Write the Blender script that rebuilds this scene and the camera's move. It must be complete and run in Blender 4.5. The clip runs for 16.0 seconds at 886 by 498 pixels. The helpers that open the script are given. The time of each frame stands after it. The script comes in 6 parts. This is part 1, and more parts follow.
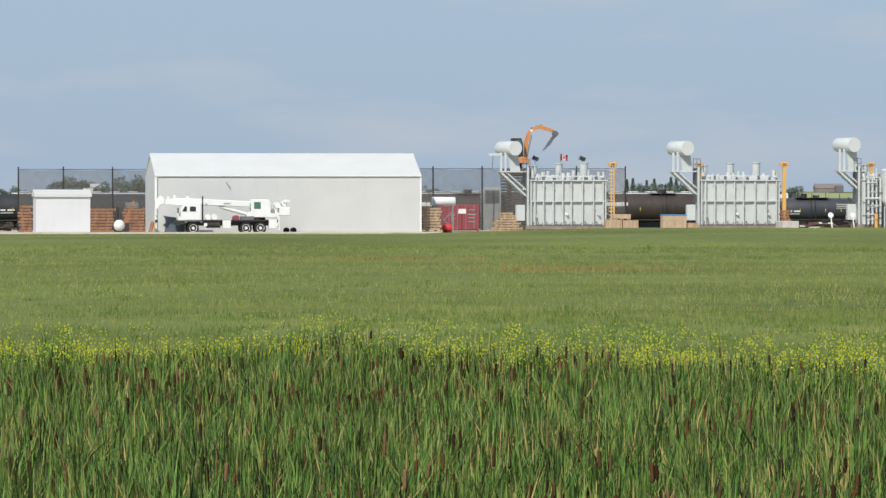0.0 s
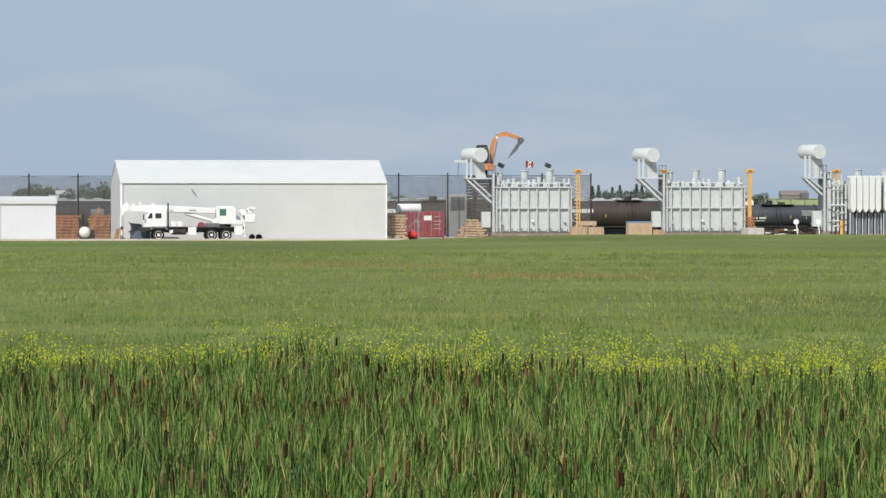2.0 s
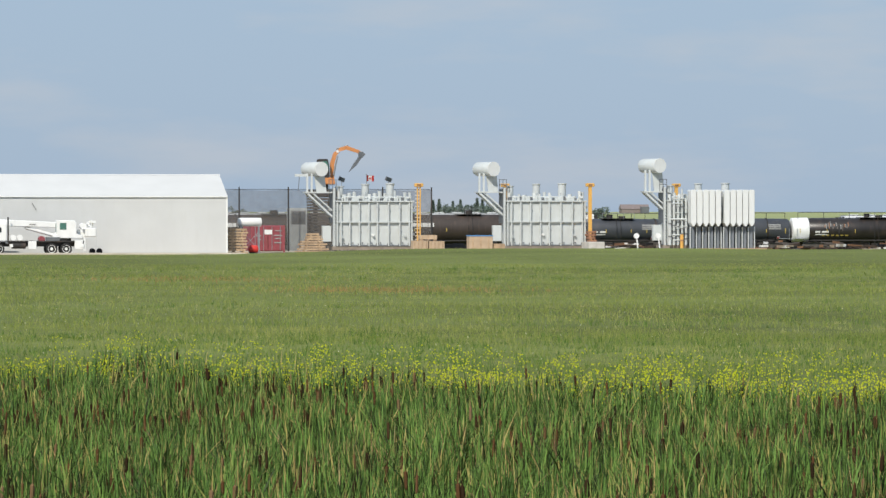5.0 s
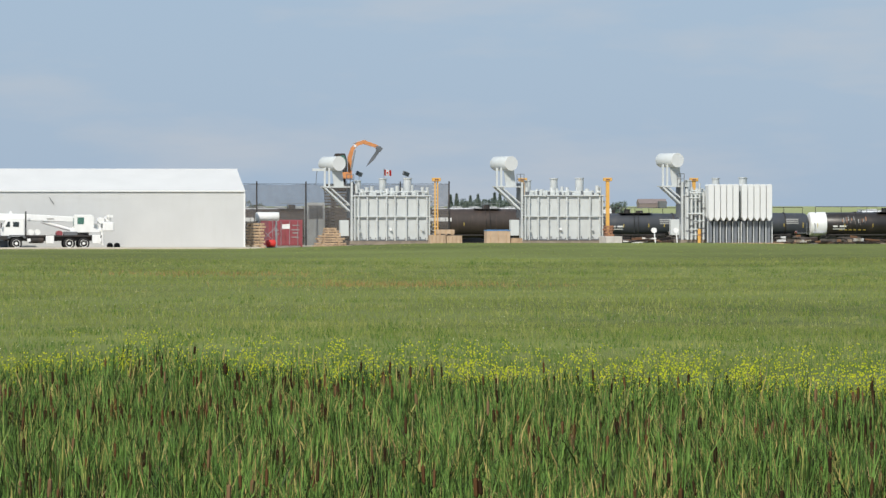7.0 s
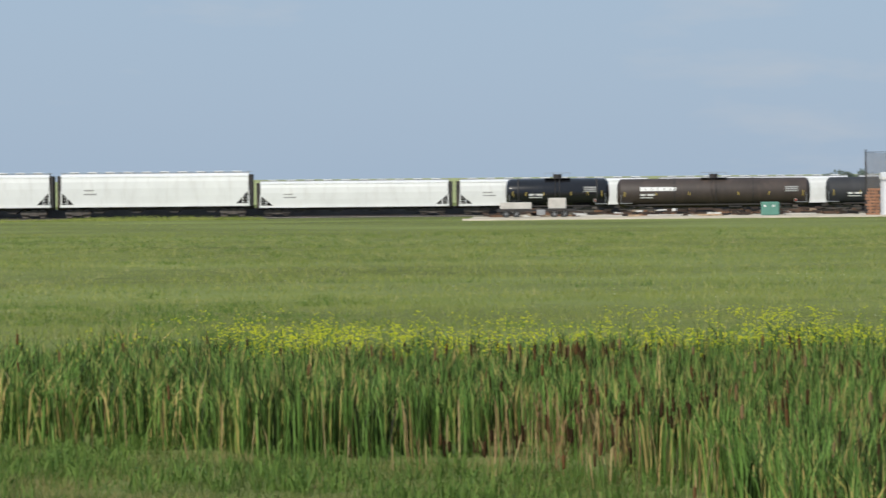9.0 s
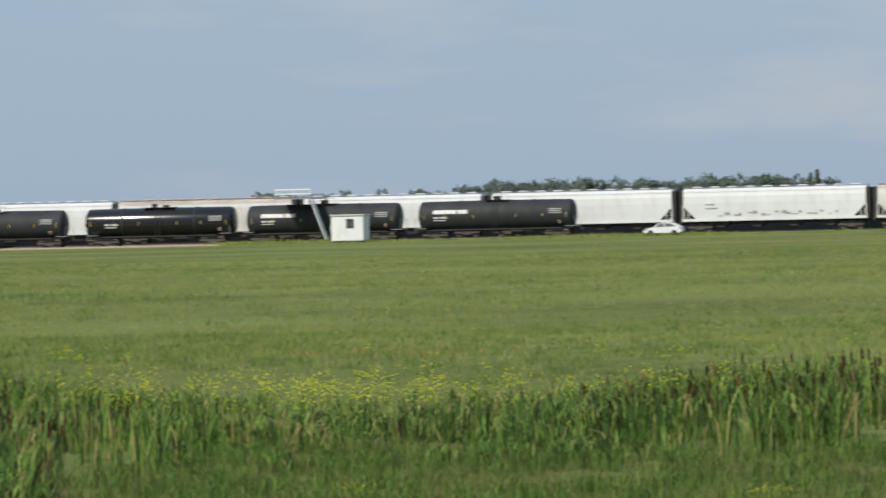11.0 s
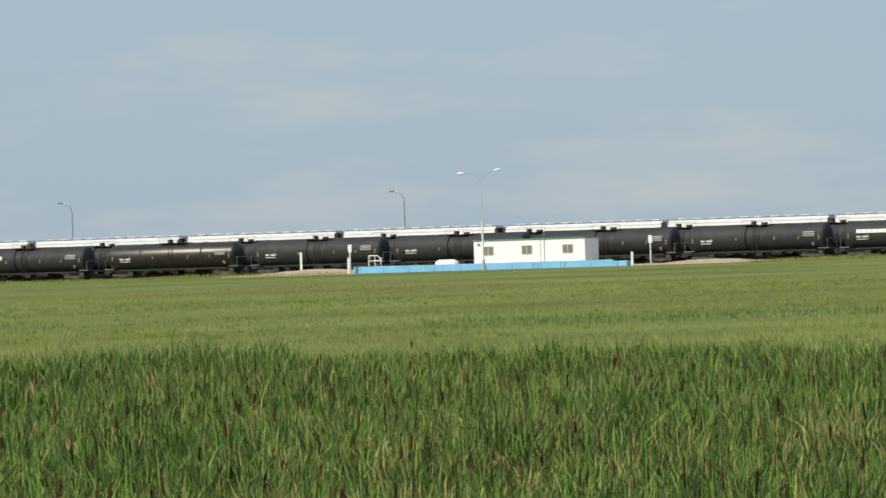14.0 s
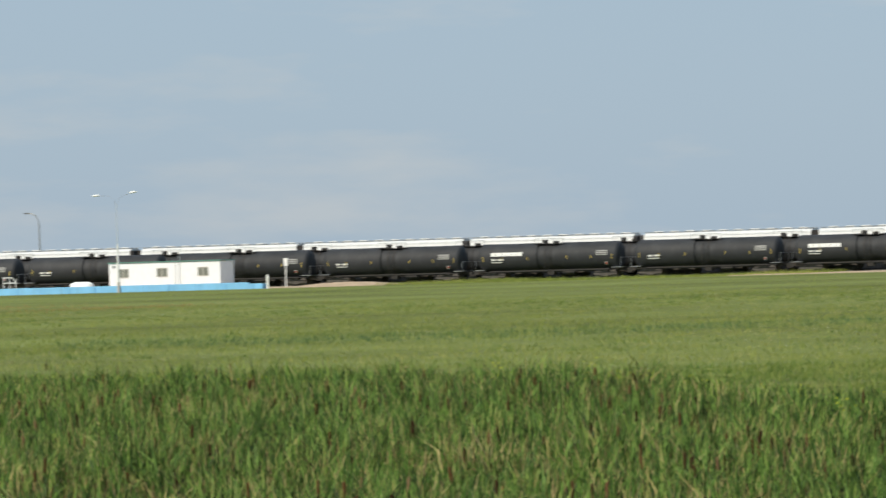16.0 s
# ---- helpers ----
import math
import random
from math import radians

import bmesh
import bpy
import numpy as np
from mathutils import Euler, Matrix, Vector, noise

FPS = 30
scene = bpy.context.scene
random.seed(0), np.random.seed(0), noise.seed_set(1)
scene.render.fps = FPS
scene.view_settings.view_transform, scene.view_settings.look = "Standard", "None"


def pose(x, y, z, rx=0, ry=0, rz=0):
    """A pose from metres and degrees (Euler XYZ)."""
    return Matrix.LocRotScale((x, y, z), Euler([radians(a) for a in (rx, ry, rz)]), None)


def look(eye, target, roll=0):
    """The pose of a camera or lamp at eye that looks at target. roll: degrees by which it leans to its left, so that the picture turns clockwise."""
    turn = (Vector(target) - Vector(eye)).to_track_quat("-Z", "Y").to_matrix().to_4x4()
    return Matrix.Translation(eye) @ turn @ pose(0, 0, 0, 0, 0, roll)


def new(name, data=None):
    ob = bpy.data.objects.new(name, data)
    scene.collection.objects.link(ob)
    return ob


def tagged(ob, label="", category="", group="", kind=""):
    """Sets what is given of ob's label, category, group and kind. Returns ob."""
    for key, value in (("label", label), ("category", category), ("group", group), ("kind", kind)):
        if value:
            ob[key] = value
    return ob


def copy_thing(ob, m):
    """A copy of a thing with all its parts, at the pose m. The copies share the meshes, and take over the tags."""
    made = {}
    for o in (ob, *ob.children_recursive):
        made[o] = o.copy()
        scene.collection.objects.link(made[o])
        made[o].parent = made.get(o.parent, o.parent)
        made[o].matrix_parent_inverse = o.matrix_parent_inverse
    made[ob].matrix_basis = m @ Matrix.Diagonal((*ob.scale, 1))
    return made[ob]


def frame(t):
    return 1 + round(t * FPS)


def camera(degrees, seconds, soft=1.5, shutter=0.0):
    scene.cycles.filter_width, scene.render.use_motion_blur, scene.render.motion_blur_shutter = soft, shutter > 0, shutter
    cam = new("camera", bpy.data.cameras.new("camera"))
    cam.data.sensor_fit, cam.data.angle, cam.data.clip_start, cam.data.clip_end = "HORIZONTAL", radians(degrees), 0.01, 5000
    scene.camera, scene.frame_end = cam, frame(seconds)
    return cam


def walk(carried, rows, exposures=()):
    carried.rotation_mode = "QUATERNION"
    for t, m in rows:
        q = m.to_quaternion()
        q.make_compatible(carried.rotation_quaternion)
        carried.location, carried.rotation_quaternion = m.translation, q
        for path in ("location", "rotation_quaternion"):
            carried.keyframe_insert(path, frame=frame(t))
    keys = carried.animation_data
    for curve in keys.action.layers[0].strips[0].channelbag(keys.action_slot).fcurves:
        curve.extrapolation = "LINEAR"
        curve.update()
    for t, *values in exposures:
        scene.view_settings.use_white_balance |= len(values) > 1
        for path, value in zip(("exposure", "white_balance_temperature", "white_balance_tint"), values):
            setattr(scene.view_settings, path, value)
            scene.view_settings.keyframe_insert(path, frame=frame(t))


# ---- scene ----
# The camera stands on one spot, 4 m above the plain, with a long lens, and pans. +Y is square to the tracks.
EYE = 4.0
LENS = 10000.0          # focal length in units of 1568 across
cam = camera(2 * math.degrees(math.atan(784 / LENS)), 16.0, soft=1.45, shutter=0.11)
# seconds, bearing (degrees right of +Y), tilt (degrees, up positive), roll (degrees)
PATH = [
    (0.0, 7.357, -0.590, 0.00),
    (0.5, 7.471, -0.544, 0.00),
    (1.0, 7.523, -0.527, 0.00),
    (1.5, 7.597, -0.527, 0.00),
    (2.0, 7.706, -0.521, 0.00),
    (2.3, 7.827, -0.504, 0.00),
    (2.5, 7.973, -0.481, 0.00),
    (2.7, 8.342, -0.453, 0.00),
    (3.0, 8.967, -0.430, 0.00),
    (3.2, 9.207, -0.424, 0.00),
    (5.3, 9.322, -0.378, 0.00),
    (5.5, 9.322, -0.378, 0.00),
    (6.0, 9.282, -0.395, 0.00),
    (6.5, 9.207, -0.418, 0.00),
    (7.0, 9.144, -0.435, 0.00),
    (7.2, 9.104, -0.447, 0.00),
    (7.4, 8.984, -0.504, 0.00),
    (7.5, 8.715, -0.550, 0.00),
    (7.6, 8.188, -0.634, -0.05),
    (7.8, 6.612, -0.715, -0.20),
    (8.0, 5.260, -0.741, -0.30),
    (8.2, 3.919, -0.765, -0.37),
    (10.3, -9.248, -0.535, -0.95),
    (10.5, -10.462, -0.526, -1.05),
    (10.6, -10.961, -0.521, -1.10),
    (11.0, -13.482, -0.481, -1.30),
    (11.3, -16.707, -0.430, -1.33),
    (11.5, -18.558, -0.407, -1.37),
    (12.0, -20.718, -0.358, -1.40),
    (12.5, -21.131, -0.312, -1.50),
    (13.0, -22.729, -0.264, -1.57),
    (13.5, -24.202, -0.198, -1.72),
    (14.0, -26.064, -0.146, -1.87),
    (14.5, -27.049, -0.117, -1.95),
    (15.0, -26.969, -0.103, -1.95),
    (15.3, -26.677, -0.074, -1.90),
    (15.5, -25.909, -0.046, -1.85),
    (16.0, -22.363, -0.029, -1.70),
]
walk(cam, [(t, look((0, 0, EYE), (1000 * math.sin(radians(b)), 1000 * math.cos(radians(b)), EYE + 1000 * math.tan(radians(p))), r)) for t, b, p, r in PATH],
     exposures=[(0, 0.0, 6500, 10), (8.2, 0.0, 6500, 10), (10.3, -0.06, 6540, 10), (11.5, -0.1, 6650, 9), (12.0, -0.1, 6720, 9), (12.5, 0.05, 6800, 9), (14.5, 0.03, 7050, 5), (16, 0.04, 6930, 7)])

# ---- world and sun ----
SUN_AZ, SUN_EL = 211.0, 41.0    # degrees right of +Y, degrees up
world = bpy.data.worlds.new("world")
scene.world = world
world.use_nodes = True
wn, wl = world.node_tree.nodes, world.node_tree.links
wn.clear()
sky = wn.new("ShaderNodeTexSky")
sky.sky_type, sky.sun_disc = "NISHITA", False
sky.sun_elevation, sky.sun_rotation = radians(SUN_EL), radians(SUN_AZ)
sky.air_density, sky.dust_density, sky.ozone_density = 1.0, 0.6, 4.0
coord = wn.new("ShaderNodeTexCoord")
stretch = wn.new("ShaderNodeMapping")
stretch.inputs["Scale"].default_value = (9, 9, 38)
puffs = wn.new("ShaderNodeTexNoise")
puffs.inputs["Scale"].default_value, puffs.inputs["Detail"].default_value = 1.6, 6
puffs.inputs["Roughness"].default_value = 0.55
ramp = wn.new("ShaderNodeValToRGB")
ramp.color_ramp.elements[0].position, ramp.color_ramp.elements[1].position = 0.5, 0.68
ramp.color_ramp.elements[1].color = (0.45, 0.45, 0.45, 1)
tint = wn.new("ShaderNodeMix")
tint.data_type, tint.blend_type = "RGBA", "MULTIPLY"
tint.inputs["Factor"].default_value = 1.0
tint.inputs["B"].default_value = (0.9, 0.95, 1.05, 1)
haze = wn.new("ShaderNodeMix")
haze.data_type = "RGBA"
haze.inputs["Factor"].default_value = 0.8
haze.inputs["B"].default_value = (4.1, 5.45, 7.3, 1)
cloud = wn.new("ShaderNodeMix")
cloud.data_type = "RGBA"
cloud.inputs["B"].default_value = (6.2, 6.4, 6.7, 1)
back = wn.new("ShaderNodeBackground")
back.inputs["Strength"].default_value = 0.09
wout = wn.new("ShaderNodeOutputWorld")
wl.new(coord.outputs["Generated"], stretch.inputs["Vector"])
wl.new(stretch.outputs["Vector"], puffs.inputs["Vector"])
wl.new(puffs.outputs["Fac"], ramp.inputs["Fac"])
wl.new(sky.outputs["Color"], tint.inputs["A"])
wl.new(tint.outputs["Result"], haze.inputs["A"])
wl.new(haze.outputs["Result"], cloud.inputs["A"])
wl.new(ramp.outputs["Color"], cloud.inputs["Factor"])
wl.new(cloud.outputs["Result"], back.inputs["Color"])
wl.new(back.outputs["Background"], wout.inputs["Surface"])
sun = new("sun", bpy.data.lights.new("sun", "SUN"))
sun.data.energy, sun.data.angle, sun.data.color = 4.0, radians(0.6), (1.0, 0.94, 0.84)
sa, se = radians(SUN_AZ), radians(SUN_EL)
sun.matrix_world = look((600 * math.sin(sa) * math.cos(se), 600 * math.cos(sa) * math.cos(se), 600 * math.sin(se)), (0, 0, 0))

# ---- materials ----
def mat(name, color, rough=0.6, metal=0.0, var=0.18, scale=1.5, fine=25.0, bump=0.15, dirt=None, dirt_amount=0.35, spec=0.5):
    """Paint, metal, wood or soil: a base colour, broad and fine variation, stains and fine relief."""
    m = bpy.data.materials.new(name)
    m.use_nodes = True
    n, l = m.node_tree.nodes, m.node_tree.links
    b = n["Principled BSDF"]
    b.inputs["Roughness"].default_value, b.inputs["Metallic"].default_value = rough, metal
    b.inputs["Specular IOR Level"].default_value = spec
    tc = n.new("ShaderNodeTexCoord")
    n1, n2 = n.new("ShaderNodeTexNoise"), n.new("ShaderNodeTexNoise")
    n1.inputs["Scale"].default_value, n1.inputs["Detail"].default_value = scale, 5
    n2.inputs["Scale"].default_value, n2.inputs["Detail"].default_value = fine, 3
    for k in (n1, n2):
        l.new(tc.outputs["Object"], k.inputs["Vector"])
    mx = n.new("ShaderNodeMath")
    mx.operation = "MULTIPLY_ADD"
    mx.inputs[1].default_value = 0.4
    l.new(n2.outputs["Fac"], mx.inputs[0])
    l.new(n1.outputs["Fac"], mx.inputs[2])
    r = n.new("ShaderNodeValToRGB")
    r.color_ramp.elements[0].position, r.color_ramp.elements[1].position = 0.45, 0.95
    r.color_ramp.elements[0].color = (*[c * (1 - var) for c in color], 1)
    r.color_ramp.elements[1].color = (*[min(1, c * (1 + var)) for c in color], 1)
    l.new(mx.outputs[0], r.inputs["Fac"])
    out = r.outputs["Color"]
    if dirt:
        streak = n.new("ShaderNodeMapping")
        streak.inputs["Scale"].default_value = (1.6, 1.6, 0.35)
        n3 = n.new("ShaderNodeTexNoise")
        n3.inputs["Scale"].default_value, n3.inputs["Detail"].default_value = 1.3, 6
        l.new(tc.outputs["Object"], streak.inputs["Vector"])
        l.new(streak.outputs["Vector"], n3.inputs["Vector"])
        r3 = n.new("ShaderNodeValToRGB")
        r3.color_ramp.elements[0].position, r3.color_ramp.elements[1].position = 0.52, 0.78
        r3.color_ramp.elements[1].color = (dirt_amount,) * 3 + (1,)
        l.new(n3.outputs["Fac"], r3.inputs["Fac"])
        k = n.new("ShaderNodeMix")
        k.data_type = "RGBA"
        k.inputs["B"].default_value = (*dirt, 1)
        l.new(r3.outputs["Color"], k.inputs["Factor"])
        l.new(out, k.inputs["A"])
        out = k.outputs["Result"]
    l.new(out, b.inputs["Base Color"])
    if bump:
        bp = n.new("ShaderNodeBump")
        bp.inputs["Strength"].default_value, bp.inputs["Distance"].default_value = bump, 0.02
        l.new(n2.outputs["Fac"], bp.inputs["Height"])
        l.new(bp.outputs["Normal"], b.inputs["Normal"])
    return m


def leafy(name, stops, rough=0.55, patch=(0.05, 0.2), through_light=0.3, gloss=0.12):
    """Leaves: each blade takes its own tone from the stops, and broad patches shift it."""
    m = bpy.data.materials.new(name)
    m.use_nodes = True
    n, l = m.node_tree.nodes, m.node_tree.links
    b = n["Principled BSDF"]
    b.inputs["Roughness"].default_value = rough
    b.inputs["Specular IOR Level"].default_value = gloss
    g, tc, n1 = n.new("ShaderNodeNewGeometry"), n.new("ShaderNodeTexCoord"), n.new("ShaderNodeTexNoise")
    n1.inputs["Scale"].default_value, n1.inputs["Detail"].default_value = patch[0], 5
    l.new(tc.outputs["Object"], n1.inputs["Vector"])
    a = n.new("ShaderNodeMapRange")
    a.inputs["From Min"].default_value, a.inputs["From Max"].default_value = 0.3, 0.7
    a.inputs["To Min"].default_value, a.inputs["To Max"].default_value = -patch[1], patch[1]
    l.new(n1.outputs["Fac"], a.inputs["Value"])
    s = n.new("ShaderNodeMath")
    s.operation, s.use_clamp = "ADD", True
    l.new(g.outputs["Random Per Island"], s.inputs[0])
    l.new(a.outputs["Result"], s.inputs[1])
    r = n.new("ShaderNodeValToRGB")
    e = r.color_ramp.elements
    e[0].position, e[0].color = stops[0][0], (*stops[0][1], 1)
    e[1].position, e[1].color = stops[-1][0], (*stops[-1][1], 1)
    for p, c in stops[1:-1]:
        e.new(p).color = (*c, 1)
    l.new(s.outputs[0], r.inputs["Fac"])
    l.new(r.outputs["Color"], b.inputs["Base Color"])
    t = n.new("ShaderNodeBsdfTranslucent")
    l.new(r.outputs["Color"], t.inputs["Color"])
    mixs = n.new("ShaderNodeMixShader")
    mixs.inputs["Fac"].default_value = through_light
    l.new(b.outputs["BSDF"], mixs.inputs[1])
    l.new(t.outputs["BSDF"], mixs.inputs[2])
    l.new(mixs.outputs["Shader"], n["Material Output"].inputs["Surface"])
    return m


def netting(name, color, cover):
    m = bpy.data.materials.new(name)
    m.use_nodes = True
    n, l = m.node_tree.nodes, m.node_tree.links
    b = n["Principled BSDF"]
    b.inputs["Base Color"].default_value, b.inputs["Roughness"].default_value = (*color, 1), 0.9
    tr, mx = n.new("ShaderNodeBsdfTransparent"), n.new("ShaderNodeMixShader")
    tc, nz, mr = n.new("ShaderNodeTexCoord"), n.new("ShaderNodeTexNoise"), n.new("ShaderNodeMapRange")
    nz.inputs["Scale"].default_value = 1.2
    mr.inputs["To Min"].default_value, mr.inputs["To Max"].default_value = cover - 0.1, cover + 0.1
    l.new(tc.outputs["Object"], nz.inputs["Vector"])
    l.new(nz.outputs["Fac"], mr.inputs["Value"])
    l.new(mr.outputs["Result"], mx.inputs["Fac"])
    l.new(tr.outputs["BSDF"], mx.inputs[1])
    l.new(b.outputs["BSDF"], mx.inputs[2])
    l.new(mx.outputs["Shader"], n["Material Output"].inputs["Surface"])
    return m


WHITE = mat("white_paint", (0.78, 0.79, 0.78), 0.45, var=0.05, dirt=(0.45, 0.42, 0.37), dirt_amount=0.2)
OFFICE_WHITE = mat("clean_white_siding", (0.84, 0.86, 0.88), 0.5, var=0.04, dirt=(0.6, 0.6, 0.6), dirt_amount=0.15)
SHED_WALL = mat("grey_white_steel_sheet", (0.57, 0.58, 0.575), 0.6, var=0.04, scale=0.4, dirt=(0.5, 0.5, 0.47), dirt_amount=0.25)
SMALL_SHED = mat("pale_steel_sheet", (0.65, 0.665, 0.69), 0.6, var=0.04, scale=0.4, dirt=(0.55, 0.55, 0.54), dirt_amount=0.2)
SHED_ROOF = mat("white_steel_roof", (0.63, 0.635, 0.62), 0.75, spec=0.2, var=0.04, scale=0.4, dirt=(0.6, 0.6, 0.57), dirt_amount=0.2)
HOPPER_WHITE = mat("weathered_white_car_paint", (0.72, 0.73, 0.72), 0.5, var=0.06, scale=0.5, dirt=(0.4, 0.37, 0.33), dirt_amount=0.28)
HOPPER_RUST = mat("rust_stained_white_car_paint", (0.64, 0.63, 0.595), 0.6, var=0.06, scale=0.6, dirt=(0.42, 0.33, 0.27), dirt_amount=0.35)
RUST_ROOF = mat("rusty_roof_sheet", (0.52, 0.43, 0.36), 0.7, var=0.25, scale=0.6, dirt=(0.33, 0.12, 0.05), dirt_amount=0.9)
TANK_BLACK = mat("dull_black_tank_paint", (0.029, 0.031, 0.035), 0.66, spec=0.35, var=0.25, scale=0.5, dirt=(0.05, 0.05, 0.052), dirt_amount=0.7)
TANK_GLOSS = mat("glossy_black_tank_paint", (0.012, 0.013, 0.016), 0.2, var=0.2, scale=0.5, bump=0.0)
TANK_SLATE = mat("slate_blue_black_tank_paint", (0.05, 0.055, 0.065), 0.5, var=0.2, scale=0.6, dirt=(0.09, 0.085, 0.08), dirt_amount=0.5)
TANK_SATIN = mat("worn_satin_black_tank_paint", (0.026, 0.022, 0.02), 0.36, var=0.35, scale=0.7, dirt=(0.07, 0.045, 0.035), dirt_amount=0.6)
TANK_BROWN = mat("dusty_brown_tank_paint", (0.045, 0.033, 0.027), 0.6, var=0.3, scale=0.5, dirt=(0.09, 0.06, 0.045), dirt_amount=0.6)
STEEL_DARK = mat("grimy_dark_steel", (0.03, 0.028, 0.027), 0.75, var=0.35, scale=3, dirt=(0.1, 0.06, 0.04), dirt_amount=0.5)
BOGIE = mat("dusty_bogie_steel", (0.13, 0.115, 0.105), 0.8, var=0.4, scale=3, dirt=(0.17, 0.1, 0.07), dirt_amount=0.5)
BOGIE_DARK = mat("rusty_bogie_frame", (0.085, 0.075, 0.068), 0.8, var=0.4, scale=3, dirt=(0.15, 0.09, 0.065), dirt_amount=0.5)
STEEL_GREY = mat("galvanised_steel", (0.36, 0.37, 0.38), 0.45, 0.6, var=0.12)
POLE_GREY = mat("weathered_grey_pole", (0.3, 0.31, 0.32), 0.5, 0.3, var=0.12)
TRAFO = mat("light_grey_transformer_paint", (0.53, 0.56, 0.555), 0.45, var=0.07, scale=0.8, dirt=(0.36, 0.36, 0.33), dirt_amount=0.35)
RADIATOR = mat("white_radiator_paint", (0.68, 0.7, 0.69), 0.45, var=0.05, dirt=(0.5, 0.5, 0.47), dirt_amount=0.3)
TRAFO_LIGHT = mat("pale_grey_drum_paint", (0.55, 0.585, 0.58), 0.45, var=0.05, dirt=(0.45, 0.45, 0.42), dirt_amount=0.25)
TRAFO_DARK = mat("dark_grey_fitting", (0.13, 0.14, 0.15), 0.5, var=0.2)
ORANGE = mat("orange_machine_paint", (0.6, 0.25, 0.09), 0.45, var=0.12, dirt=(0.25, 0.13, 0.07), dirt_amount=0.4)
YELLOW = mat("safety_yellow_paint", (0.68, 0.38, 0.09), 0.5, var=0.1, dirt=(0.35, 0.24, 0.1), dirt_amount=0.3)
STRIPE = mat("yellow_reflector", (0.48, 0.36, 0.08), 0.5, var=0.15)
RED = mat("red_container_paint", (0.27, 0.06, 0.072), 0.55, var=0.15, dirt=(0.2, 0.07, 0.05), dirt_amount=0.4)
RED_BRIGHT = mat("bright_red_paint", (0.6, 0.04, 0.03), 0.5, var=0.1)
WOOD = mat("pale_sawn_timber", (0.42, 0.3, 0.19), 0.8, var=0.35, scale=2, fine=40, dirt=(0.3, 0.2, 0.12), dirt_amount=0.5)
WOOD_RED = mat("red_brown_weathered_timber", (0.3, 0.15, 0.085), 0.85, var=0.35, scale=2, dirt=(0.12, 0.06, 0.04), dirt_amount=0.6)
CARTON = mat("tan_plywood", (0.46, 0.345, 0.235), 0.8, var=0.15, dirt=(0.4, 0.3, 0.2), dirt_amount=0.4)
BLADE = mat("dark_blue_grey_steel", (0.09, 0.115, 0.15), 0.6, var=0.15)
BLUE = mat("sky_blue_panel_paint", (0.21, 0.51, 0.8), 0.5, var=0.08, scale=0.7, dirt=(0.15, 0.25, 0.38), dirt_amount=0.4)
TARP = mat("blue_tarpaulin", (0.08, 0.22, 0.45), 0.6, var=0.15)
GREEN_BOX = mat("green_cabinet_paint", (0.1, 0.25, 0.2), 0.5, var=0.1)
CONCRETE = mat("pale_concrete", (0.5, 0.48, 0.44), 0.9, var=0.15, scale=2, dirt=(0.35, 0.32, 0.28), dirt_amount=0.4)
TYRE = mat("black_rubber", (0.02, 0.02, 0.02), 0.85, var=0.3)
PANE = mat("grey_window_pane", (0.2, 0.21, 0.18), 0.15, var=0.2, bump=0.0)
GLASS = mat("dark_window_glass", (0.035, 0.045, 0.05), 0.1, var=0.15, bump=0.0)
# Car glass lightened to grey, a reflection put into its base colour.
CAR_GLASS = mat("car_glass_with_reflection", (0.16, 0.17, 0.18), 0.12, var=0.2, bump=0.0)
CAB_GLASS = mat("green_tinted_cab_glass", (0.07, 0.17, 0.14), 0.15, var=0.2, bump=0.0)
MARK = mat("white_stencil_paint", (0.72, 0.72, 0.7), 0.6, var=0.1)
MARK_GREY = mat("faded_grey_stencil", (0.3, 0.3, 0.29), 0.7, var=0.2)
GRAVEL = mat("pale_gravel", (0.48, 0.42, 0.32), 0.95, var=0.25, scale=0.4, fine=12, bump=0.5, dirt=(0.28, 0.25, 0.17), dirt_amount=0.5)
# Dark tone that stands in for the shade beneath the rail cars.
UNDER_CAR_SHADE = mat("under_car_shade", (0.075, 0.065, 0.058), 0.95, var=0.4, scale=0.6, fine=15, bump=0.6)
BALLAST = mat("brown_grey_ballast", (0.2, 0.18, 0.15), 0.95, var=0.3, scale=0.5, fine=15, bump=0.6)
SAND = mat("pale_sand", (0.43, 0.32, 0.22), 0.95, var=0.15, scale=0.6, fine=14, bump=0.4)
SOIL = mat("grassy_soil", (0.15, 0.18, 0.06), 0.95, var=0.35, scale=0.035, fine=0.9, bump=0.4, dirt=(0.24, 0.21, 0.08), dirt_amount=0.5, spec=0.03)
CROP = mat("pale_green_crop", (0.3, 0.33, 0.13), 0.95, var=0.15, scale=0.01, fine=0.3, bump=0.3)
BEARER = mat("weathered_bearers", (0.24, 0.205, 0.165), 0.9, var=0.25, scale=2)
# Slate grey for the blocks that stand in for shade below the radiators.
RADIATOR_SHADE = mat("radiator_shade_grey", (0.17, 0.19, 0.215), 0.6, var=0.2, dirt=(0.3, 0.31, 0.31), dirt_amount=0.4)
TIES = mat("weathered_dark_ties", (0.09, 0.08, 0.07), 0.9, var=0.3)
SCRAP = leafy("mixed_scrap", [(0.0, (0.02, 0.02, 0.02)), (0.55, (0.07, 0.05, 0.04)), (0.8, (0.22, 0.12, 0.07)), (0.9, (0.3, 0.26, 0.2)), (0.93, (0.6, 0.6, 0.58)), (1.0, (0.65, 0.65, 0.63))], 0.8, patch=(0.5, 0.1), through_light=0.0)
NET = netting("dark_debris_net", (0.12, 0.115, 0.11), 0.46)
